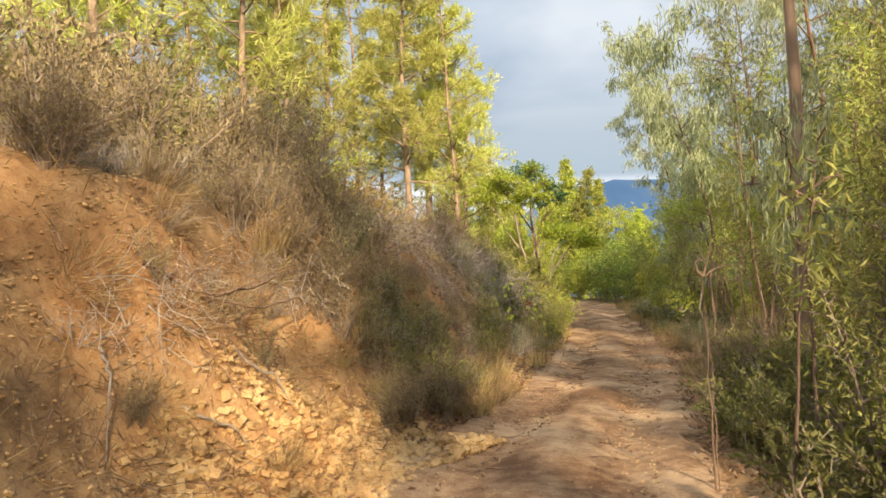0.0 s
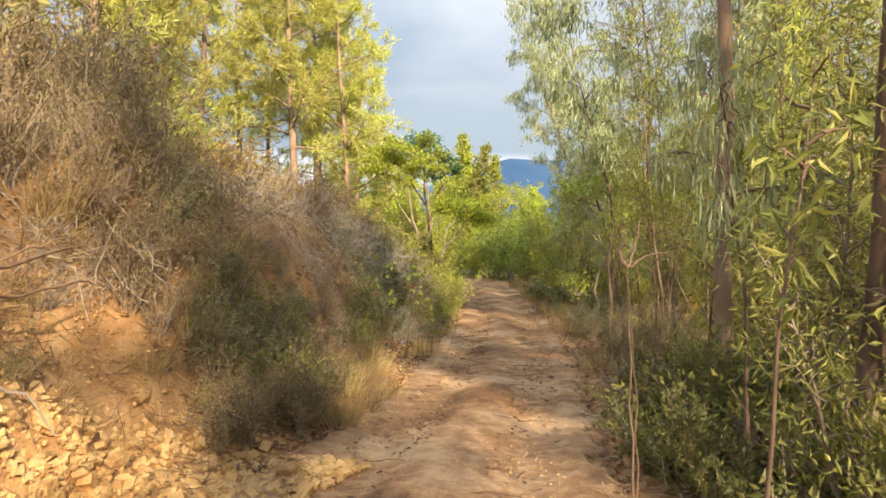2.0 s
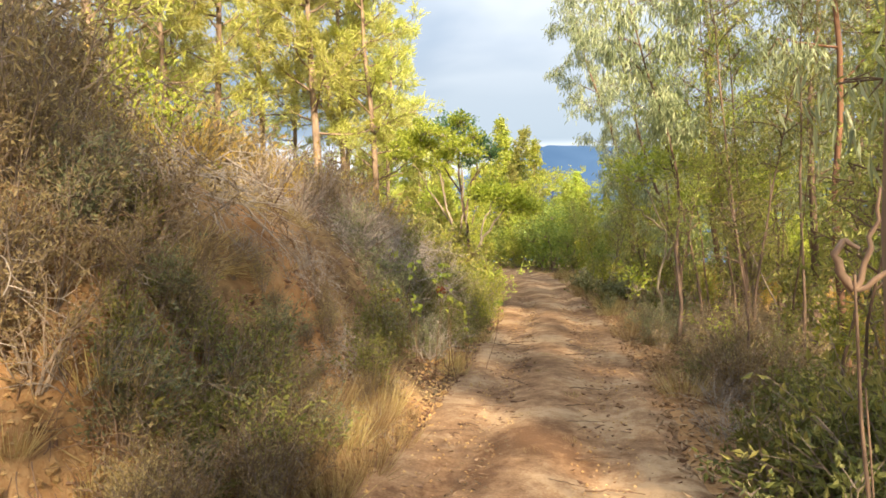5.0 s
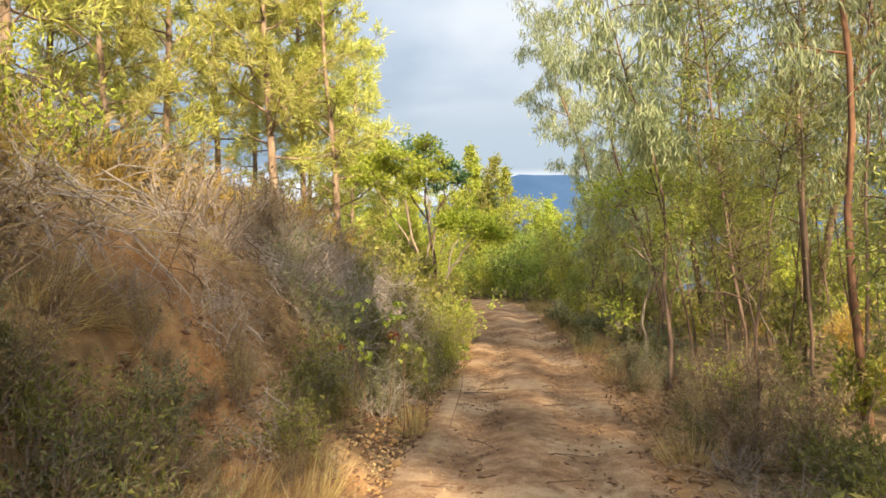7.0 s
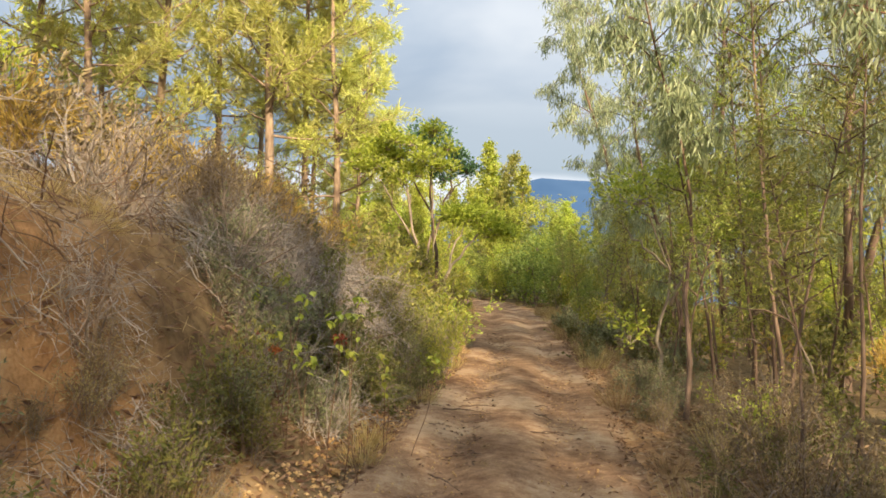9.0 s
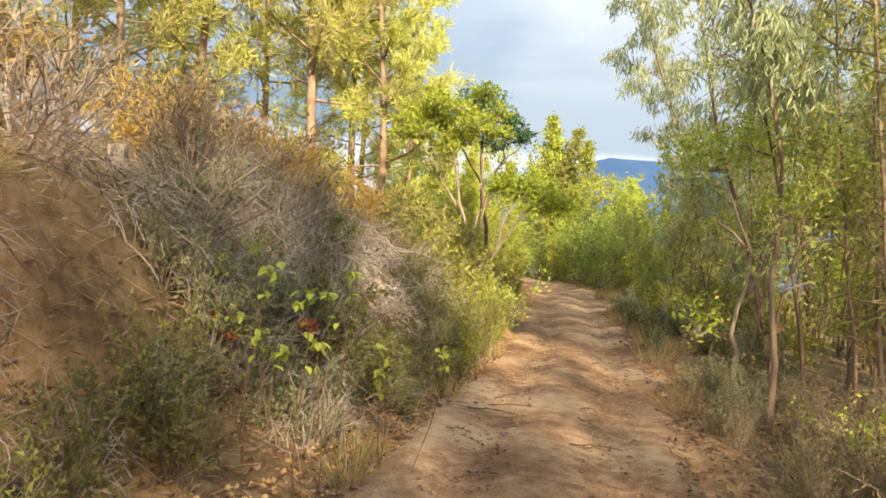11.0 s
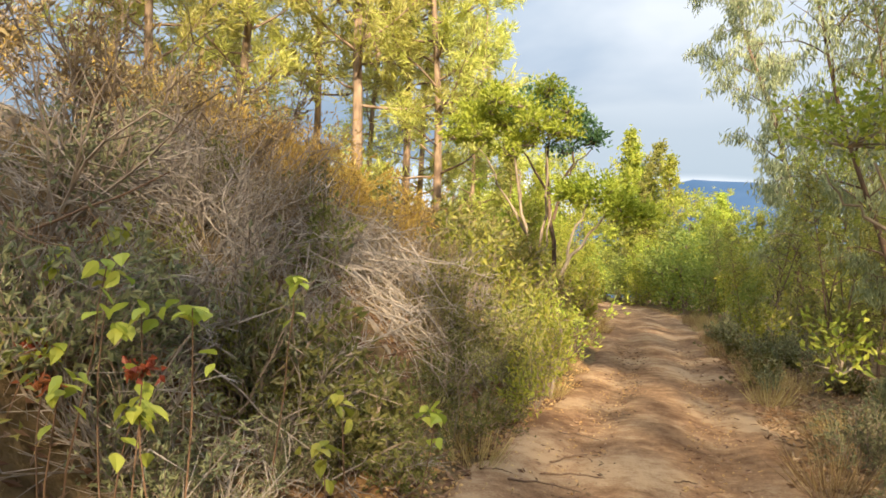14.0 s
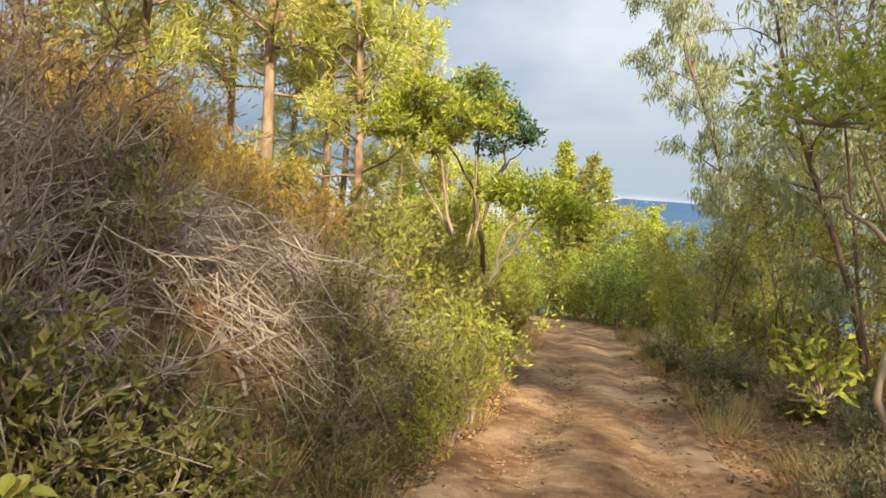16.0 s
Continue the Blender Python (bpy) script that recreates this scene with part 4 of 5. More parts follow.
# face and foot of the bank
sow("brown", 9, 6.8, 9.4, -1.9, -0.75, 0.35, 0.6)
sow("brown", 6, 6.9, 8.8, -0.7, -0.3, 0.28, 0.42)
sow("low", 6, 7.6, 9.6, -0.8, -0.25, 0.6, 0.9)
sow("olive", 4, 9.8, 11.6, -1.1, -0.4, 0.4, 0.6)
sow("grey", 9, 9.4, 12.8, -1.3, -0.35, 0.45, 0.75)
sow("brown", 5, 11.6, 13.4, -2.4, -1.5, 0.6, 0.8)
sow("olive", 3, 6.9, 8.7, -1.3, -0.4, 0.35, 0.55)
sow("brown", 10, 6.7, 8.4, -1.2, -0.15, 0.28, 0.45)
sow("grey", 8, 6.8, 9.2, -1.3, -0.35, 0.35, 0.6)
sow("brown", 9, 6.7, 8.5, -1.5, -0.4, 0.35, 0.55)
sow("low", 2, 6.8, 8.6, -1.1, -0.3, 0.6, 0.9)
sow("low", 4, 12.5, 15.2, -1.0, -0.2, 0.5, 0.8)
sow("grey", 4, 12, 14.0, -0.9, -0.3, 0.35, 0.5)
sow("tangle", 15, 10.4, 14.2, -1.5, -0.3, 0.4, 0.8)
sow("brown", 9, 7.0, 9.4, -1.2, -0.2, 0.28, 0.48)
sow("grey", 9, 10.2, 12.6, -1.5, -0.3, 0.55, 0.8)
sow("tangle", 14, 11.4, 14.6, -2.2, -0.6, 0.5, 0.85)
sow("olive", 6, 8.0, 9.6, -1.3, -0.4, 0.5, 0.75)
sow("olive", 6, 8.0, 8.8, -1.3, -0.3, 0.4, 0.6)
sow("brown", 9, 8.0, 8.9, -1.5, -0.3, 0.35, 0.55)
sow("brown", 9, 7.4, 9.6, -2.2, -1.1, 0.35, 0.6)
sow("brown", 12, 3.4, 7.0, -1.9, -0.8, 0.18, 0.34)
sow("tangle", 9, 3.6, 7.4, -2.0, -0.9, 0.22, 0.4)
sow("olive", 3, 7.4, 9.8, -1.0, -0.25, 0.35, 0.55)
sow("grey", 5, 8.8, 9.8, -0.7, -0.25, 0.4, 0.6)
sow("low", 3, 7.2, 10.0, -1.1, -0.2, 0.6, 0.95)
sow("tangle", 12, 11.0, 13.6, -2.4, -0.9, 0.5, 0.8)
sow("yellow", 6, 6.8, 10.5, 0.9, 2.1, 0.5, 0.8)
sow("tangle", 5, 7.0, 9.6, -1.6, -0.4, 0.35, 0.55)
sow("low", 6, 10, 14, -0.75, -0.25, 0.6, 0.9)
sow("grey", 5, 13, 17, -0.8, -0.3, 0.35, 0.5)
sow("tangle", 15, 12.2, 17.6, -2.6, -0.7, 0.45, 0.95)
sow("brown", 9, 13.0, 18.0, -1.9, -0.7, 0.35, 0.65)
sow("low", 16, 12.2, 15.2, -1.6, -0.2, 0.8, 1.3)
sow("olive", 7, 12.4, 16.5, -1.2, -0.25, 0.35, 0.55)
sow("tangle", 2, 8.4, 10.0, -2.1, -1.2, 0.4, 0.6)
sow("brown", 7, 7.0, 10.5, -2.0, -1.0, 0.5, 0.75)
sow("grey", 4, 13.4, 17, -0.8, -0.25, 0.35, 0.5)
sow("low", 8, 13, 17.5, -0.8, -0.15, 0.6, 1.0)
sow("brown", 6, 3.6, 7.0, -2.1, -1.5, 0.4, 0.7)
sow("tangle", 5, 4.2, 7.2, -2.4, -1.3, 0.4, 0.6)
sow("olive", 5, 16, 19.5, -1.9, -0.5, 0.5, 0.8)
sow("yellow", 9, 17.5, 24, -1.5, -0.35, 0.7, 1.05)
sow("olive", 9, 19, 30, -2.2, -0.5, 0.7, 1.15)
sow("yellow", 8, 24, 36, -2.0, -0.4, 0.9, 1.4)
sow("brown", 6, 14, 22, -1.2, -0.3, 0.35, 0.6)
# undergrowth along the lower edge
sow("low", 30, 3.0, 9, 0.35, 1.7, 0.7, 1.3)
sow("olive", 18, 4.5, 9.5, 0.7, 1.7, 0.5, 0.85)
sow("low", 8, 8, 14, 0.5, 1.8, 0.5, 1.0)
sow("brown", 14, 3, 15, 0.4, 1.9, 0.3, 0.5)
sow("low", 4, 9, 16, 0.4, 1.6, 0.6, 0.9)
sow("brown", 9, 9, 16, 0.3, 1.4, 0.28, 0.45)
sow("tangle", 6, 9, 15, 0.4, 1.5, 0.3, 0.5)
sow("olive", 10, 4, 16, 1.0, 3.2, 0.5, 0.85)
sow("grey", 26, 14.5, 27, 0.25, 1.7, 0.35, 0.65)
sow("low", 14, 15, 28, 0.25, 1.5, 0.6, 1.1)
sow("olive", 16, 18, 36, 1.0, 4.5, 0.7, 1.2)
sow("yellow", 10, 12, 30, 0.8, 3.5, 0.6, 1.0)
sow("brown", 12, 5, 30, 0.6, 3.0, 0.3, 0.6)
sow("gold", 36, 4, 36, 2.3, 8.0, 0.4, 0.8)
sow("yellow", 16, 8, 36, 2.6, 8.0, 0.6, 1.1)
for _ in range(26):
    y = R.uniform(8.6, 10.4)
    SH[("brown", "tangle", "brown")[_ % 3]].at(side(y, R.uniform(-1.3, -0.3)), y, R.uniform(0, 6), R.uniform(0.16, 0.30), 0, _ % 3)
for x, y, s in ((-2.35, 17.4, 0.95), (-2.3, 16.7, 0.7), (-2.6, 18.2, 1.0), (-2.15, 16.0, 0.5)):
    SH["yellow"].at(x, y, R.uniform(0, 6), s)
SH["yellow"].at(-5.8, 10.9, 0.4, 1.5, 0, 0)
SH["yellow"].at(-5.3, 11.5, 2.4, 1.3, 0, 1)
for kind, kit in SH.items():
    if FAR[kind]:
        join_far(kind)
    for k, ob in enumerate(kit.made):
        if not kit.used[k]:
            for o in (*ob.children, ob):
                bpy.data.objects.remove(o)

# ---- heaps of dead branches ----
def lay(ob, x, y, rz, s=1.0, dz=0.0, k=0.85):
    e = 0.35
    n = Vector((land(x - e, y, False) - land(x + e, y, False), land(x, y - e, False) - land(x, y + e, False), 2 * e))
    q = Vector((0, 0, 1)).rotation_difference((n * k + Vector((0, 0, 1 - k))).normalized())
    ob.matrix_world = Matrix.Translation((x, y, land(x, y) + dz)) @ q.to_matrix().to_4x4() @ Matrix.Rotation(rz, 4, "Z") @ Matrix.Scale(s, 4)
    return ob


heap_a = brush("brushwood", "heap of grey dead branches on the bank", 301, 1.0, 0.45, 75, M_DEAD2)
heap_b = brush("brushwood", "scattered brown dry twigs on the bank", 302, 0.8, 0.25, 55, M_DEAD_BROWN, 0.007)
lay(heap_a, -2.95, 9.2, 0.3, 0.8)
lay(heap_b, -2.3, 5.6, 0.3, 0.7)
for x, y, s in ((-3.5, 14.6, 0.8), (-3.5, 15.7, 1.0), (-3.9, 16.4, 0.9), (-2.55, 6.7, 0.55), (-2.35, 4.6, 0.5), (-2.9, 8.2, 0.5), (-3.0, 15.0, 0.8), (-3.15, 14.4, 0.9), (-3.3, 15.9, 1.0), (-3.0, 13.7, 0.7), (-3.6, 13.4, 0.8), (-2.85, 8.9, 0.6), (-2.75, 6.15, 0.42), (-2.55, 6.4, 0.36), (-2.3, 5.0, 0.3), (-2.5, 7.7, 0.45), (-2.45, 10.1, 0.4), (-3.3, 11.7, 0.6), (-2.9, 11.2, 0.6), (-2.5, 12.6, 0.7), (-2.8, 13.1, 0.7), (-2.0, 9.7, 0.32), (-2.2, 10.0, 0.36), (-2.6, 10.2, 0.36), (-1.85, 10.1, 0.3), (-1.6, 9.3, 0.3), (-1.9, 9.4, 0.34), (-2.4, 9.7, 0.34), (-2.1, 10.4, 0.34), (-3.2, 12.3, 0.6), (-3.4, 12.9, 0.7), (-2.3, 12.2, 0.55), (-2.2, 13.0, 0.55)):
    lay(copy_thing(heap_a, Matrix.Identity(4)), x, y, R.uniform(0, 6), s)
for x, y, s in ((-2.0, 4.4, 0.7), (-1.9, 3.8, 0.7), (-2.2, 5.1, 0.6), (-2.4, 5.9, 0.6), (-1.7, 5.0, 0.5), (-2.6, 7.4, 0.7), (-2.7, 10.4, 0.9), (-3.0, 11.6, 0.9), (-2.8, 13.9, 0.9), (-1.9, 7.6, 0.6), (-2.0, 3.4, 0.6), (-2.3, 4.0, 0.6), (-1.8, 4.5, 0.5), (-2.5, 5.0, 0.6), (-1.75, 6.2, 0.55), (-2.1, 6.6, 0.6), (-1.6, 5.6, 0.4), (-2.2, 7.1, 0.6), (-2.1, 9.5, 0.6), (-2.5, 9.8, 0.6), (-1.8, 9.8, 0.5), (1.9, 9.4, 0.9), (1.5, 12.2, 0.8), (1.3, 15.8, 0.8)):
    lay(copy_thing(heap_b, Matrix.Identity(4)), x, y, R.uniform(0, 6), s)


def stick(name, label, pts, r, mat, k=6):
    g = Geo()
    for p, w in pts:
        p = np.array(p, float)
        t, q = np.linspace(0, 1, 9), np.linspace(0, 1, len(p))
        f = np.stack([np.interp(t, q, p[:, c]) for c in range(3)], 1)
        f += np.random.default_rng(len(name)).normal(0, 0.25 * r, f.shape)
        tube(g, f, np.linspace(w, w * 0.4, 9), k)
    return tagged(new(name, g.mesh(name, mat, True)), label, "branch")


# the dark branch that juts out of the bank, and pale roots below it
stick("fallen_branch", "dark reddish dead branch jutting out of the bank",
      [([(-2.45, 4.75, land(-2.45, 4.75) - 0.03), (-2.22, 5.1, 1.34), (-2.3, 5.8, 1.42), (-2.5, 6.5, 1.52)], 0.018),
       ([(-2.22, 5.1, 1.33), (-2.12, 5.55, 1.24), (-2.16, 6.0, 1.3), (-2.25, 6.3, 1.28)], 0.011), ([(-2.26, 5.45, 1.38), (-2.15, 5.7, 1.5), (-2.1, 5.95, 1.56)], 0.008)], 0.03, M_DEAD_BROWN)
for x, y, a in ((-2.05, 5.25, 0.4), (-2.25, 4.3, 2.0), (-2.5, 6.2, 1.1), (-2.0, 4.7, 0.1)):
    zz = land(x, y)
    stick("exposed_root", "pale bare root hanging from the clay bank",
          [([(x - 0.1, y, land(x - 0.1, y) - 0.02), (x + 0.02, y + 0.1 * math.cos(a), zz + 0.1), (x + 0.1, y + 0.25 * math.cos(a), zz + 0.02), (x + 0.16, y + 0.4 * math.cos(a), land(x + 0.16, y + 0.4 * math.cos(a)))], 0.012)], 0.03, M_DEAD2)

for x0, y0, x1, y1, h0, h1, r in ((-2.85, 14.5, -2.62, 14.52, 0.05, 0.03, 0.03), (-3.95, 14.8, -3.5, 15.05, 0.30, 0.10, 0.018), (-3.7, 15.5, -3.15, 15.5, 0.14, 0.12, 0.016), (-3.3, 14.4, -2.8, 14.9, 0.35, 0.2, 0.012),
                                  (-3.4, 12.0, -2.55, 12.05, 0.10, 0.28, 0.013), (2.2, 10.6, 1.95, 8.0, 0.08, 0.10, 0.016), (-2.9, 9.0, -2.4, 9.6, 0.25, 0.15, 0.012), (-3.1, 8.9, -2.6, 8.7, 0.2, 0.3, 0.011)):
    a, z = (x0, y0, land(x0, y0) - 0.04), (x1, y1, land(x1, y1) + h1)
    mid = ((x0 + x1) / 2, (y0 + y1) / 2 + 0.06, max((a[2] + z[2]) / 2 + h0 * 0.6, land((x0 + x1) / 2, (y0 + y1) / 2 + 0.06) + 0.02))
    stick("fallen_branch", "pale barkless dead branch lying on brushwood",
          [([a, mid, z], r), ([mid, (mid[0] + 0.12, mid[1] + 0.1, mid[2] + 0.1), (mid[0] + 0.25, mid[1] + 0.12, mid[2] + 0.14)], r * 0.5)], r * 0.8, M_DEAD2)

# leafless shrubs with long dark limbs
bare = shrub("bare_shrub", "leafless shrub with long dark limbs", 280, 1.3, 1.1, 9, 9, 0, 0.03, 0.01, M_GREY, M_TWIG, 0.014, 0.8)
put(bare, -2.9, 12.0, 0.4, 0.75)
for x, y, s in ((-3.3, 12.9, 0.8), (-3.7, 14.1, 0.8), (-2.6, 13.0, 0.6), (-3.0, 10.9, 0.65), (-3.6, 11.7, 0.8), (-2.3, 9.9, 0.5), (-2.45, 14.9, 0.5)):
    put(copy_thing(bare, Matrix.Identity(4)), x, y, R.uniform(0, 6), s)

# broken sapling with a knotted head beside the track
dead_sapling = stick("dead_sapling", "broken dead sapling with a knotted head beside the track",
      [([(0.93, 6.3, -0.05), (0.92, 6.3, 0.5), (0.9, 6.29, 1.0), (0.89, 6.3, 1.46)], 0.008), ([(0.95, 6.3, -0.05), (0.94, 6.3, 0.6), (0.91, 6.3, 1.2)], 0.005),
       ([(0.89, 6.3, 1.42), (0.85, 6.3, 1.48), (0.86, 6.3, 1.54), (0.9, 6.3, 1.52)], 0.012), ([(0.89, 6.3, 1.42), (0.93, 6.31, 1.55), (0.95, 6.32, 1.66)], 0.008), ([(0.89, 6.3, 1.42), (0.98, 6.32, 1.48), (1.1, 6.35, 1.5)], 0.008)], 0.02, M_EUC_BARK)

dead_sapling.location = (0.05, -0.15, 0)

# pale stumps on the slope
def stump(x, y, s):
    rng = np.random.default_rng(int(-x * 100))
    g = Geo()
    pts = [(0, 0, -0.08), (0, 0, 0.05), (0.01, 0, 0.2), (0.02, 0, 0.33), (0.02, 0, 0.36)]
    tube(g, pts, [0.17, 0.14, 0.11, 0.105, 0.02], 9)
    v = g.v[0]
    v += rng.normal(0, 0.012, v.shape)
    return put(tagged(new("tree_stump", g.mesh("tree_stump", M_PALE_BARK, True)), "short pale weathered stump among dry brush", "stump"), x, y, R.uniform(0, 6), s)


stump(-4.0, 12.45, 0.7)
stump(-3.95, 17.1, 0.8)

# ---- large-leaved plants with red seed heads ----
def broad(g, rng, p, d, ln, wd):
    """Broad pointed leaves, folded along the midrib and drooping to the tip."""
    d = unit(d)
    s = unit(np.cross(d, (0, 0, 1.0)) + rng.normal(0, 0.25, d.shape))
    up = np.cross(s, d)
    n = len(p)
    ln, wd = (ln * rng.uniform(0.6, 1.2, n))[:, None], (wd * rng.uniform(0.7, 1.15, n))[:, None]
    rim = []
    for a, w, q in ((0.12, 0.30, 0.02), (0.38, 0.5, 0.06), (0.70, 0.32, 0.0)):
        rim.append([p + d * ln * a + k * s * wd * w + up * wd * q for k in (-1, 1)])
    mid = p + d * ln * 0.42 - up * wd * 0.1
    tip = p + d * ln * 0.98 - up * wd * 0.25
    v = np.stack([p, rim[0][0], rim[1][0], rim[2][0], tip, rim[2][1], rim[1][1], rim[0][1], mid], 1).reshape(-1, 3)
    o = np.arange(n)[:, None] * 9
    g.add(v, np.concatenate([o + np.array([[k, (k + 1) % 8, 8]]) for k in range(8)]))


def leafy_plant(seed, h, stems, red):
    rng = np.random.default_rng(seed)
    ob = root("leafy_plant", "yellow-green broad-leaved plant with rusty red flowers" if red else "yellow-green broad-leaved plant at the foot of the bank", "plant")
    wood, crown, heads = Geo(), Geo(), []
    for k in range(stems):
        az = rng.uniform(0, 6.28)
        lean = 0.10 + 0.08 * k
        st = path(rng, (0, 0, -0.05), (math.cos(az) * lean, math.sin(az) * lean, 1), h * (1.0 if k == 0 else rng.uniform(0.6, 0.95)), 8, 0.07, 0.03)
        tube(wood, st, np.linspace(0.0045, 0.002, len(st)), 4)
        for t, n in ((7, 2), (8, 9)):
            A = np.repeat(st[t:t + 1], n, 0)
            a2 = np.arange(n) * 6.28 / n + k + t
            broad(crown, rng, A + rng.normal(0, 0.028, A.shape), np.stack([np.cos(a2), np.sin(a2), rng.uniform(-1.1, -0.1, n)], 1), 0.07, 0.05)
        if red and k == 0:
            A = np.repeat(st[-2:-1], 60, 0)
            fl = Geo()
            heads.append(fl)
            leaves(fl, rng, A + rng.normal(0, 1, A.shape) * (0.026, 0.026, 0.012), rng.normal(0, 1, A.shape), 0.026, 0.018)
    part("stalk", wood, M_DEAD_BROWN, ob)
    part("foliage", crown, M_BRIGHT2, ob)
    for fl in heads:
        part("flower_head", fl, M_RED, ob, "rusty red flower head")
    return ob


for k, (x, y, h, n, red) in enumerate(((-1.91, 11.6, 1.38, 1, False), (-2.13, 11.65, 1.2, 2, False), (-1.74, 11.6, 1.08, 2, True), (-2.03, 11.55, 0.92, 3, True),
                                       (-1.62, 11.65, 1.08, 2, False), (-1.47, 11.6, 0.88, 2, False), (-1.98, 11.7, 0.72, 2, False),
                                       (-1.57, 12.4, 0.70, 3, False), (-1.40, 12.45, 0.74, 2, False), (-1.9, 12.4, 1.16, 1, False), (-2.53, 11.75, 1.2, 2, False), (-2.4, 11.6, 0.95, 2, True))):
    z = land(x, y)
    put(leafy_plant(400 + k, h - z + 0.18, max(1, n - 1), red), x, y, k)

# a tall leafy shoot leaning into the way
put(eucalyptus("sapling", "leafy shoot with long bright drooping leaves", 440, 2.5, 0.014, 0.66, 0.13, 8, 2, 0.125, 0.027, leaf=M_EUC_Y, wander=0.04, loose=0.6, aim=(0, 0, -0.5), twigs=1, joints=(3, 5, 6)), 1.36, 5.2, 0.3, 0.92)

put(eucalyptus("sapling", "young eucalyptus with long drooping dark leaves", 441, 2.9, 0.02, 0.6, 0.45, 8, 4, 0.13, 0.02, wander=0.05, loose=0.22), 1.72, 7.3, 1.3)

# ---- grass ----
tufts = Kit([grass("grass_tuft", "tuft of dry straw-coloured grass", 500 + k, 0.34, 0.30, 130) for k in range(3)])
for y0, y1, d0, d1, n in ((8.0, 10.2, -0.5, 0.02, 24), (12, 19, -0.55, -0.02, 12), (3, 20, -3.0, -1.2, 26), (13, 24, -4.5, -1.5, 30), (19, 34, -0.7, 0.0, 20), (8, 20, 0.1, 0.9, 16), (20, 36, 0.02, 0.9, 34), (31, 40, 0.0, 1.0, 10), (5, 8.5, -0.9, -0.3, 6)):
    for _ in range(n):
        y = R.uniform(y0, y1)
        d = R.uniform(d0, d1)
        tufts.at(float((xr(y) if d0 >= 0 else xl(y)) + d), y, R.uniform(0, 6), R.uniform(0.5, 1.15))
for _ in range(30):
    y = R.uniform(9.6, 12.4)
    tufts.at(side(y, R.uniform(-4.6, -1.5)), y, R.uniform(0, 6), R.uniform(0.35, 0.6))
for _ in range(26):
    y = R.uniform(3.5, 18)
    c = R.uniform(0.4, 0.62)
    tufts.at(float(xl(y) + (xr(y) - xl(y)) * c), y, R.uniform(0, 6), R.uniform(0.14, 0.32), 0.09)

# ---- clods of clay fallen from the bank ----
def clod(seed):
    rng = np.random.default_rng(seed)
    bm = bmesh.new()
    bmesh.ops.create_icosphere(bm, subdivisions=1, radius=0.5)
    sx, sy, sz = rng.uniform(0.7, 1.25), rng.uniform(0.6, 1.0), rng.uniform(0.45, 0.75)
    for v in bm.verts:
        k = 1 + rng.normal(0, 0.2)
        v.co = Vector((v.co.x * sx, v.co.y * sy, v.co.z * sz)) * k
    me = bpy.data.meshes.new("clay_clod")
    bm.to_mesh(me)
    bm.free()
    me.materials.append(M_CLOD)
    return me


clods = [clod(600 + k) for k in range(6)]
for k in range(290):
    y = R.uniform(4.3, 7.3) if k < 260 else R.uniform(8, 18)
    d = -0.2 + 0.95 * R.random() if k < 260 else R.uniform(-0.1, 0.3)
    x = float(xl(y)) - d
    s = R.uniform(0.05, 0.115) * (1.7 if R.random() < 0.08 else 1.0)
    ob = tagged(new("clay_clod", clods[k % 6]), "lump of ochre clay fallen from the bank", "clod", "clods below the bank")
    ob.matrix_world = Matrix.LocRotScale((x, y, max(land(x, y), 0.0 if d < 0.05 else -9) + s * 0.3), Euler((R.uniform(-0.4, 0.4), R.uniform(-0.4, 0.4), R.uniform(0, 6.28))), (s, s, s))

# crumbs, litter and twigs too many to count
def surface(x, y):
    l, r = float(xl(y)), float(xr(y))
    return max(land(x, y), 0.012) if l - 0.03 < x < r + 0.03 else land(x, y)


def scatter(name, label, n, pick, ln, wd, mat, seed, lift=0.012, tilt=0.35):
    rng = np.random.default_rng(seed)
    rr = random.Random(seed)
    P = []
    for _ in range(n):
        x, y = pick(rr)
        P.append((x, y, surface(x, y) + rr.uniform(0, lift)))
    a = rng.uniform(0, 6.283, n)
    g = Geo()
    leaves(g, rng, np.array(P), np.stack([np.cos(a), np.sin(a), rng.normal(0.05, tilt, n)], 1), ln, wd, 0.3)
    return tagged(new(name, g.mesh(name, mat)), label, "litter", kind="stuff")


def band(y0, y1, d0, d1, q=1.0):
    def pick(rr):
        y = rr.uniform(y0, y1)
        d = d0 + (d1 - d0) * rr.random() ** q
        return (float(xr(y)) + d if d1 > 0 and d0 >= -0.3 else float(xl(y)) + d), y
    return pick


def on_road(rr):
    y = rr.uniform(2, 24)
    return float(xl(y) + (xr(y) - xl(y)) * rr.random()), y


scatter("leaf_litter", "brown fallen leaves along the edge of the track", 15000, band(2, 26, -0.1, 2.4, 1.25), 0.085, 0.026, M_LITTER, 701, 0.03)
scatter("leaf_litter", "dry leaves caught at the foot of the bank", 7000, band(6.8, 18, -1.1, -0.31 + 0.35), 0.07, 0.026, M_LITTER, 702, 0.03)
scatter("leaf_litter", "dry leaves and husks on the slope", 4000, band(3, 18, -3.2, -0.8), 0.055, 0.014, M_STRAW, 703, 0.01, 0.2)
scatter("leaf_litter", "scattered dry leaves on the track", 3000, on_road, 0.06, 0.02, M_LITTER, 704, 0.02, 0.15)
scatter("leaf_litter", "pale dry leaves and husks on the fallen clay", 4500, band(2.8, 7.2, -1.5, -0.31 + 0.5), 0.05, 0.018, M_STRAW, 706, 0.02, 0.15)
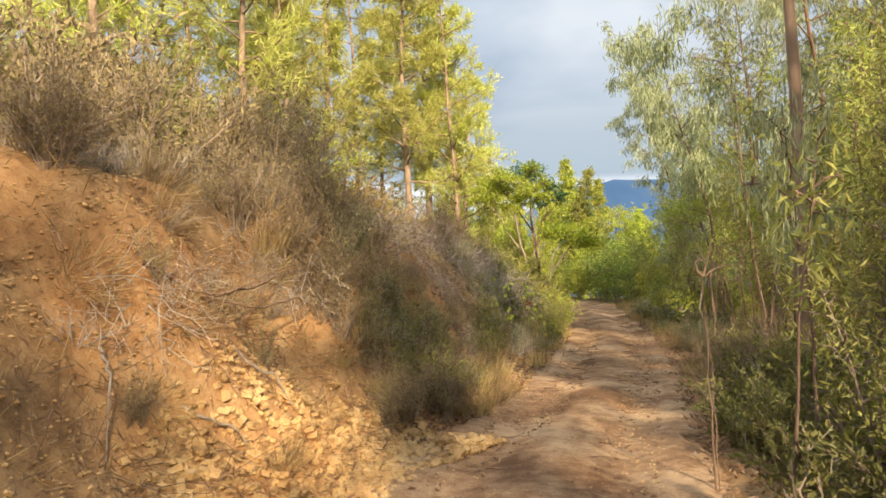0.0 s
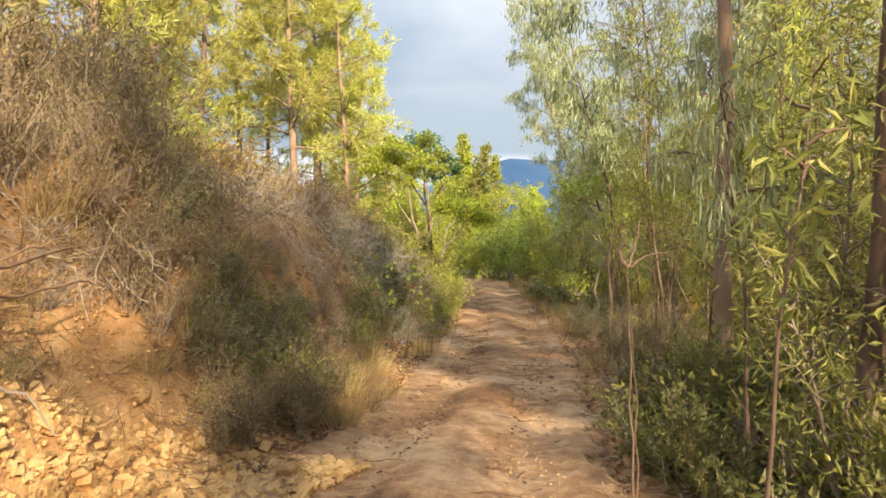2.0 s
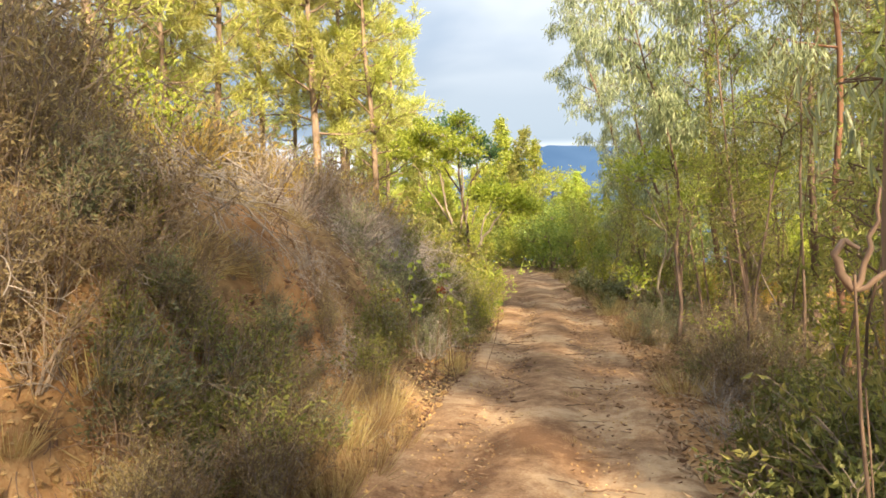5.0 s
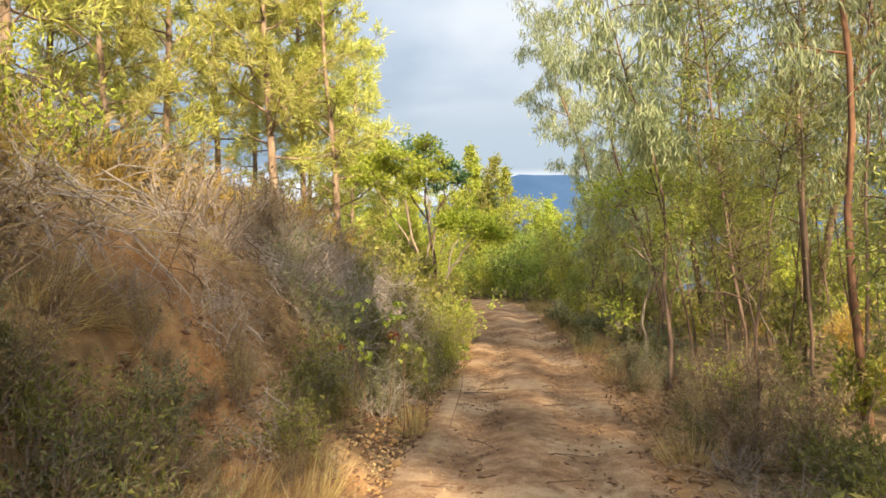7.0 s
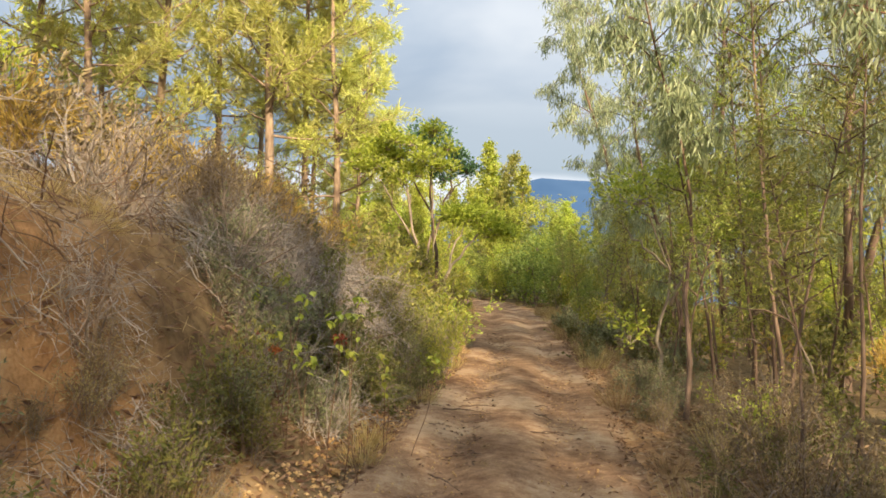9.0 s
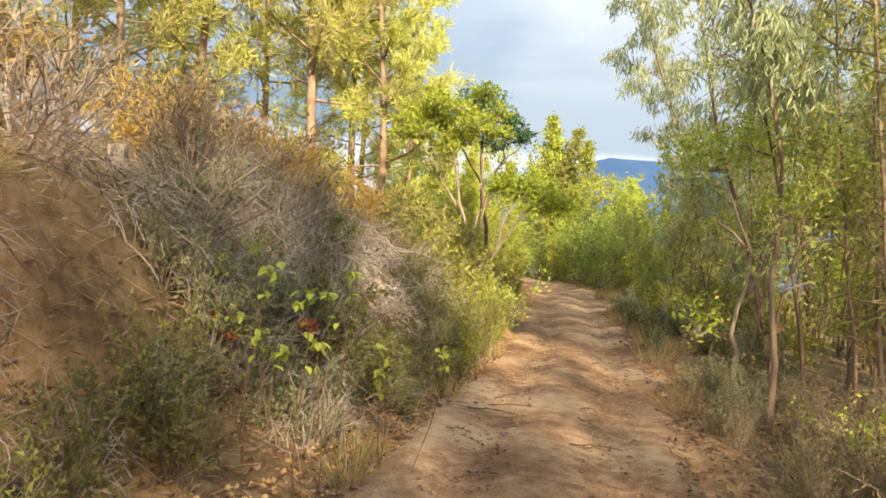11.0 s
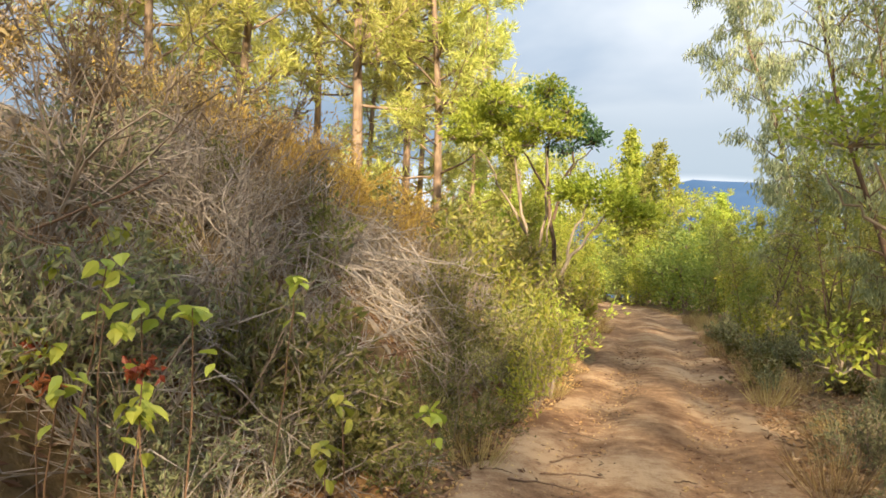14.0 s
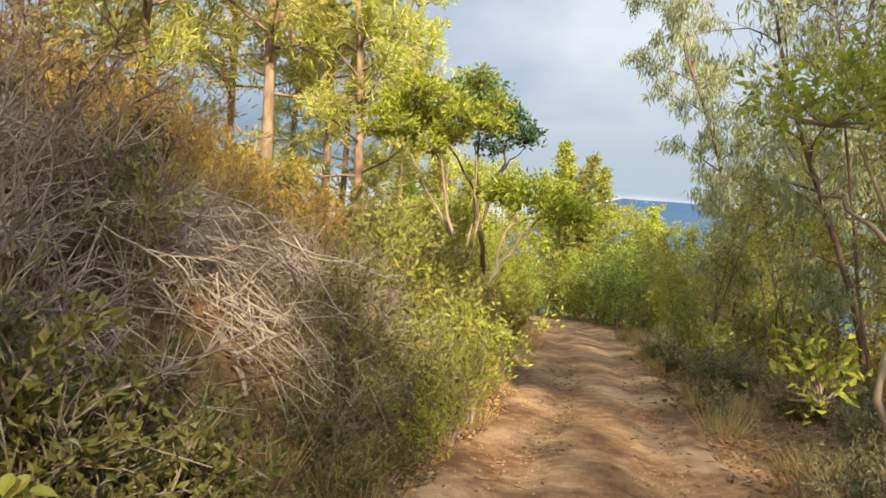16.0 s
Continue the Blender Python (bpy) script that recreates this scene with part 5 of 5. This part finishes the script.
def on_crown(rr):
    y = rr.uniform(2, 22)
    return float(xl(y) + (xr(y) - xl(y)) * rr.gauss(0.43 + 0.05 * math.sin(y * 1.3), 0.06)), y


scatter("leaf_litter", "dark dry leaves and stalks on the crown of the track", 3000, on_crown, 0.045, 0.012, M_DARK_LITTER, 707, 0.03, 0.3)
scatter("dry_grass", "sparse dry straw over the bank", 9000, band(3, 22, -3.4, -0.5), 0.22, 0.008, M_STRAW, 705, 0.01, 0.8)


def crumbs():
    rr, rng = random.Random(9), np.random.default_rng(9)
    base = np.array([(1, 0, 0), (-1, 0, 0), (0, 1, 0), (0, -1, 0), (0, 0, 0.8), (0, 0, -0.8)], float)
    F = np.array([(0, 2, 4), (2, 1, 4), (1, 3, 4), (3, 0, 4), (2, 0, 5), (1, 2, 5), (3, 1, 5), (0, 3, 5)])
    g = Geo()
    for k in range(8000):
        big = k >= 6500
        y = rr.uniform(2.5, 20)
        if k < 3500:
            x = float(xl(y)) + rr.uniform(-1.3, 0.25) if y < 9 else float(xl(y)) + rr.uniform(-0.4, 0.2)
        else:
            x = float(xl(y) + (xr(y) - xl(y)) * rr.random())
        if big:
            y = rr.uniform(3.2, 7.6)
            x = float(xl(y)) + rr.uniform(-1.5, 0.15)
        s = rr.uniform(0.008, 0.02) if big else rr.uniform(0.004, 0.014) if k >= 3500 else rr.uniform(0.006, 0.024)
        a = rr.uniform(0, 6.28)
        m = np.array([[math.cos(a), -math.sin(a), 0], [math.sin(a), math.cos(a), 0], [0, 0, 1]])
        g.add((base * rng.uniform(0.6, 1.2, (6, 1)) * s) @ m.T + (x, y, surface(x, y) + 0.012 + s * 0.2), F)
    return tagged(new("soil_crumbs", g.mesh("soil_crumbs", M_CLOD)), "crumbs of ochre clay and small stones", "soil", kind="stuff")


def shards():
    """Broken clay at the foot of the bare bank, piece on piece."""
    rr, rng = random.Random(19), np.random.default_rng(19)
    base = np.array([(a, b, c) for a in (-1, 1) for b in (-0.75, 0.75) for c in (-0.5, 0.5)], float)
    F = np.array([(0, 1, 3), (0, 3, 2), (4, 6, 7), (4, 7, 5), (0, 4, 5), (0, 5, 1), (2, 3, 7), (2, 7, 6), (0, 2, 6), (0, 6, 4), (1, 5, 7), (1, 7, 3)])
    g = Geo()
    for k in range(2200):
        y = rr.uniform(4.2, 7.2)
        d = rr.uniform(-0.3, 0.8) - 0.25 * max(0, y - 6)
        x = float(xl(y)) - d
        s = rr.uniform(0.014, 0.036) * (1.5 if rr.random() < 0.1 else 1)
        m = np.array(Euler((rr.gauss(0, 0.5), rr.gauss(0, 0.5), rr.uniform(0, 6.28))).to_matrix())
        g.add((base * rng.uniform(0.6, 1.2, (8, 3)) * s) @ m.T + (x, y, surface(x, y) + s * 0.4), F)
    return tagged(new("clay_rubble", g.mesh("clay_rubble", M_CLOD)), "broken yellow clay lying below the bare bank", "rubble", kind="stuff")


crumbs()
shards()
hang = grass("grass_tuft", "tuft of pale dead grass hanging over the clay bank", 520, 0.36, 0.4, 130)
lay(hang, -2.62, 6.3, 0.3, 0.9, 0, 1.0)
for x, y, s in ((-2.5, 5.8, 0.7), (-2.25, 4.9, 0.7), (-2.8, 7.0, 0.8), (-2.6, 8.8, 0.9), (-2.95, 9.4, 0.9), (-2.45, 4.3, 0.8), (-2.9, 5.4, 0.9), (-3.1, 8.0, 1.0), (-2.75, 6.6, 0.9), (-3.3, 11.0, 0.9), (-2.35, 5.3, 0.5), (-2.1, 9.7, 0.4), (-2.4, 10.1, 0.4), (-2.6, 9.9, 0.45), (-2.8, 10.5, 0.5), (-2.2, 10.3, 0.35), (-2.0, 5.8, 0.5), (-2.15, 4.6, 0.6), (-2.7, 5.2, 0.7)):
    lay(copy_thing(hang, Matrix.Identity(4)), x, y, R.uniform(0, 6), s, 0, 1.0)
rr = random.Random(77)
for k in range(60):
    y = rr.uniform(3.5, 17)
    x = float(xl(y) + (xr(y) - xl(y)) * min(0.95, max(0.05, rr.gauss(0.45, 0.2))))
    a, ll = rr.gauss(0.2, 0.5), rr.uniform(0.12, 0.5)
    z = 0.035
    stick("twig", "thin brown twig lying on the track", [([(x - ll / 2 * math.cos(a), y - ll / 2 * math.sin(a), z), (x, y + 0.015, z + 0.012), (x + ll / 2 * math.cos(a), y + ll / 2 * math.sin(a), z)], rr.uniform(0.004, 0.009))], 0.012, M_DEAD_BROWN, 4)
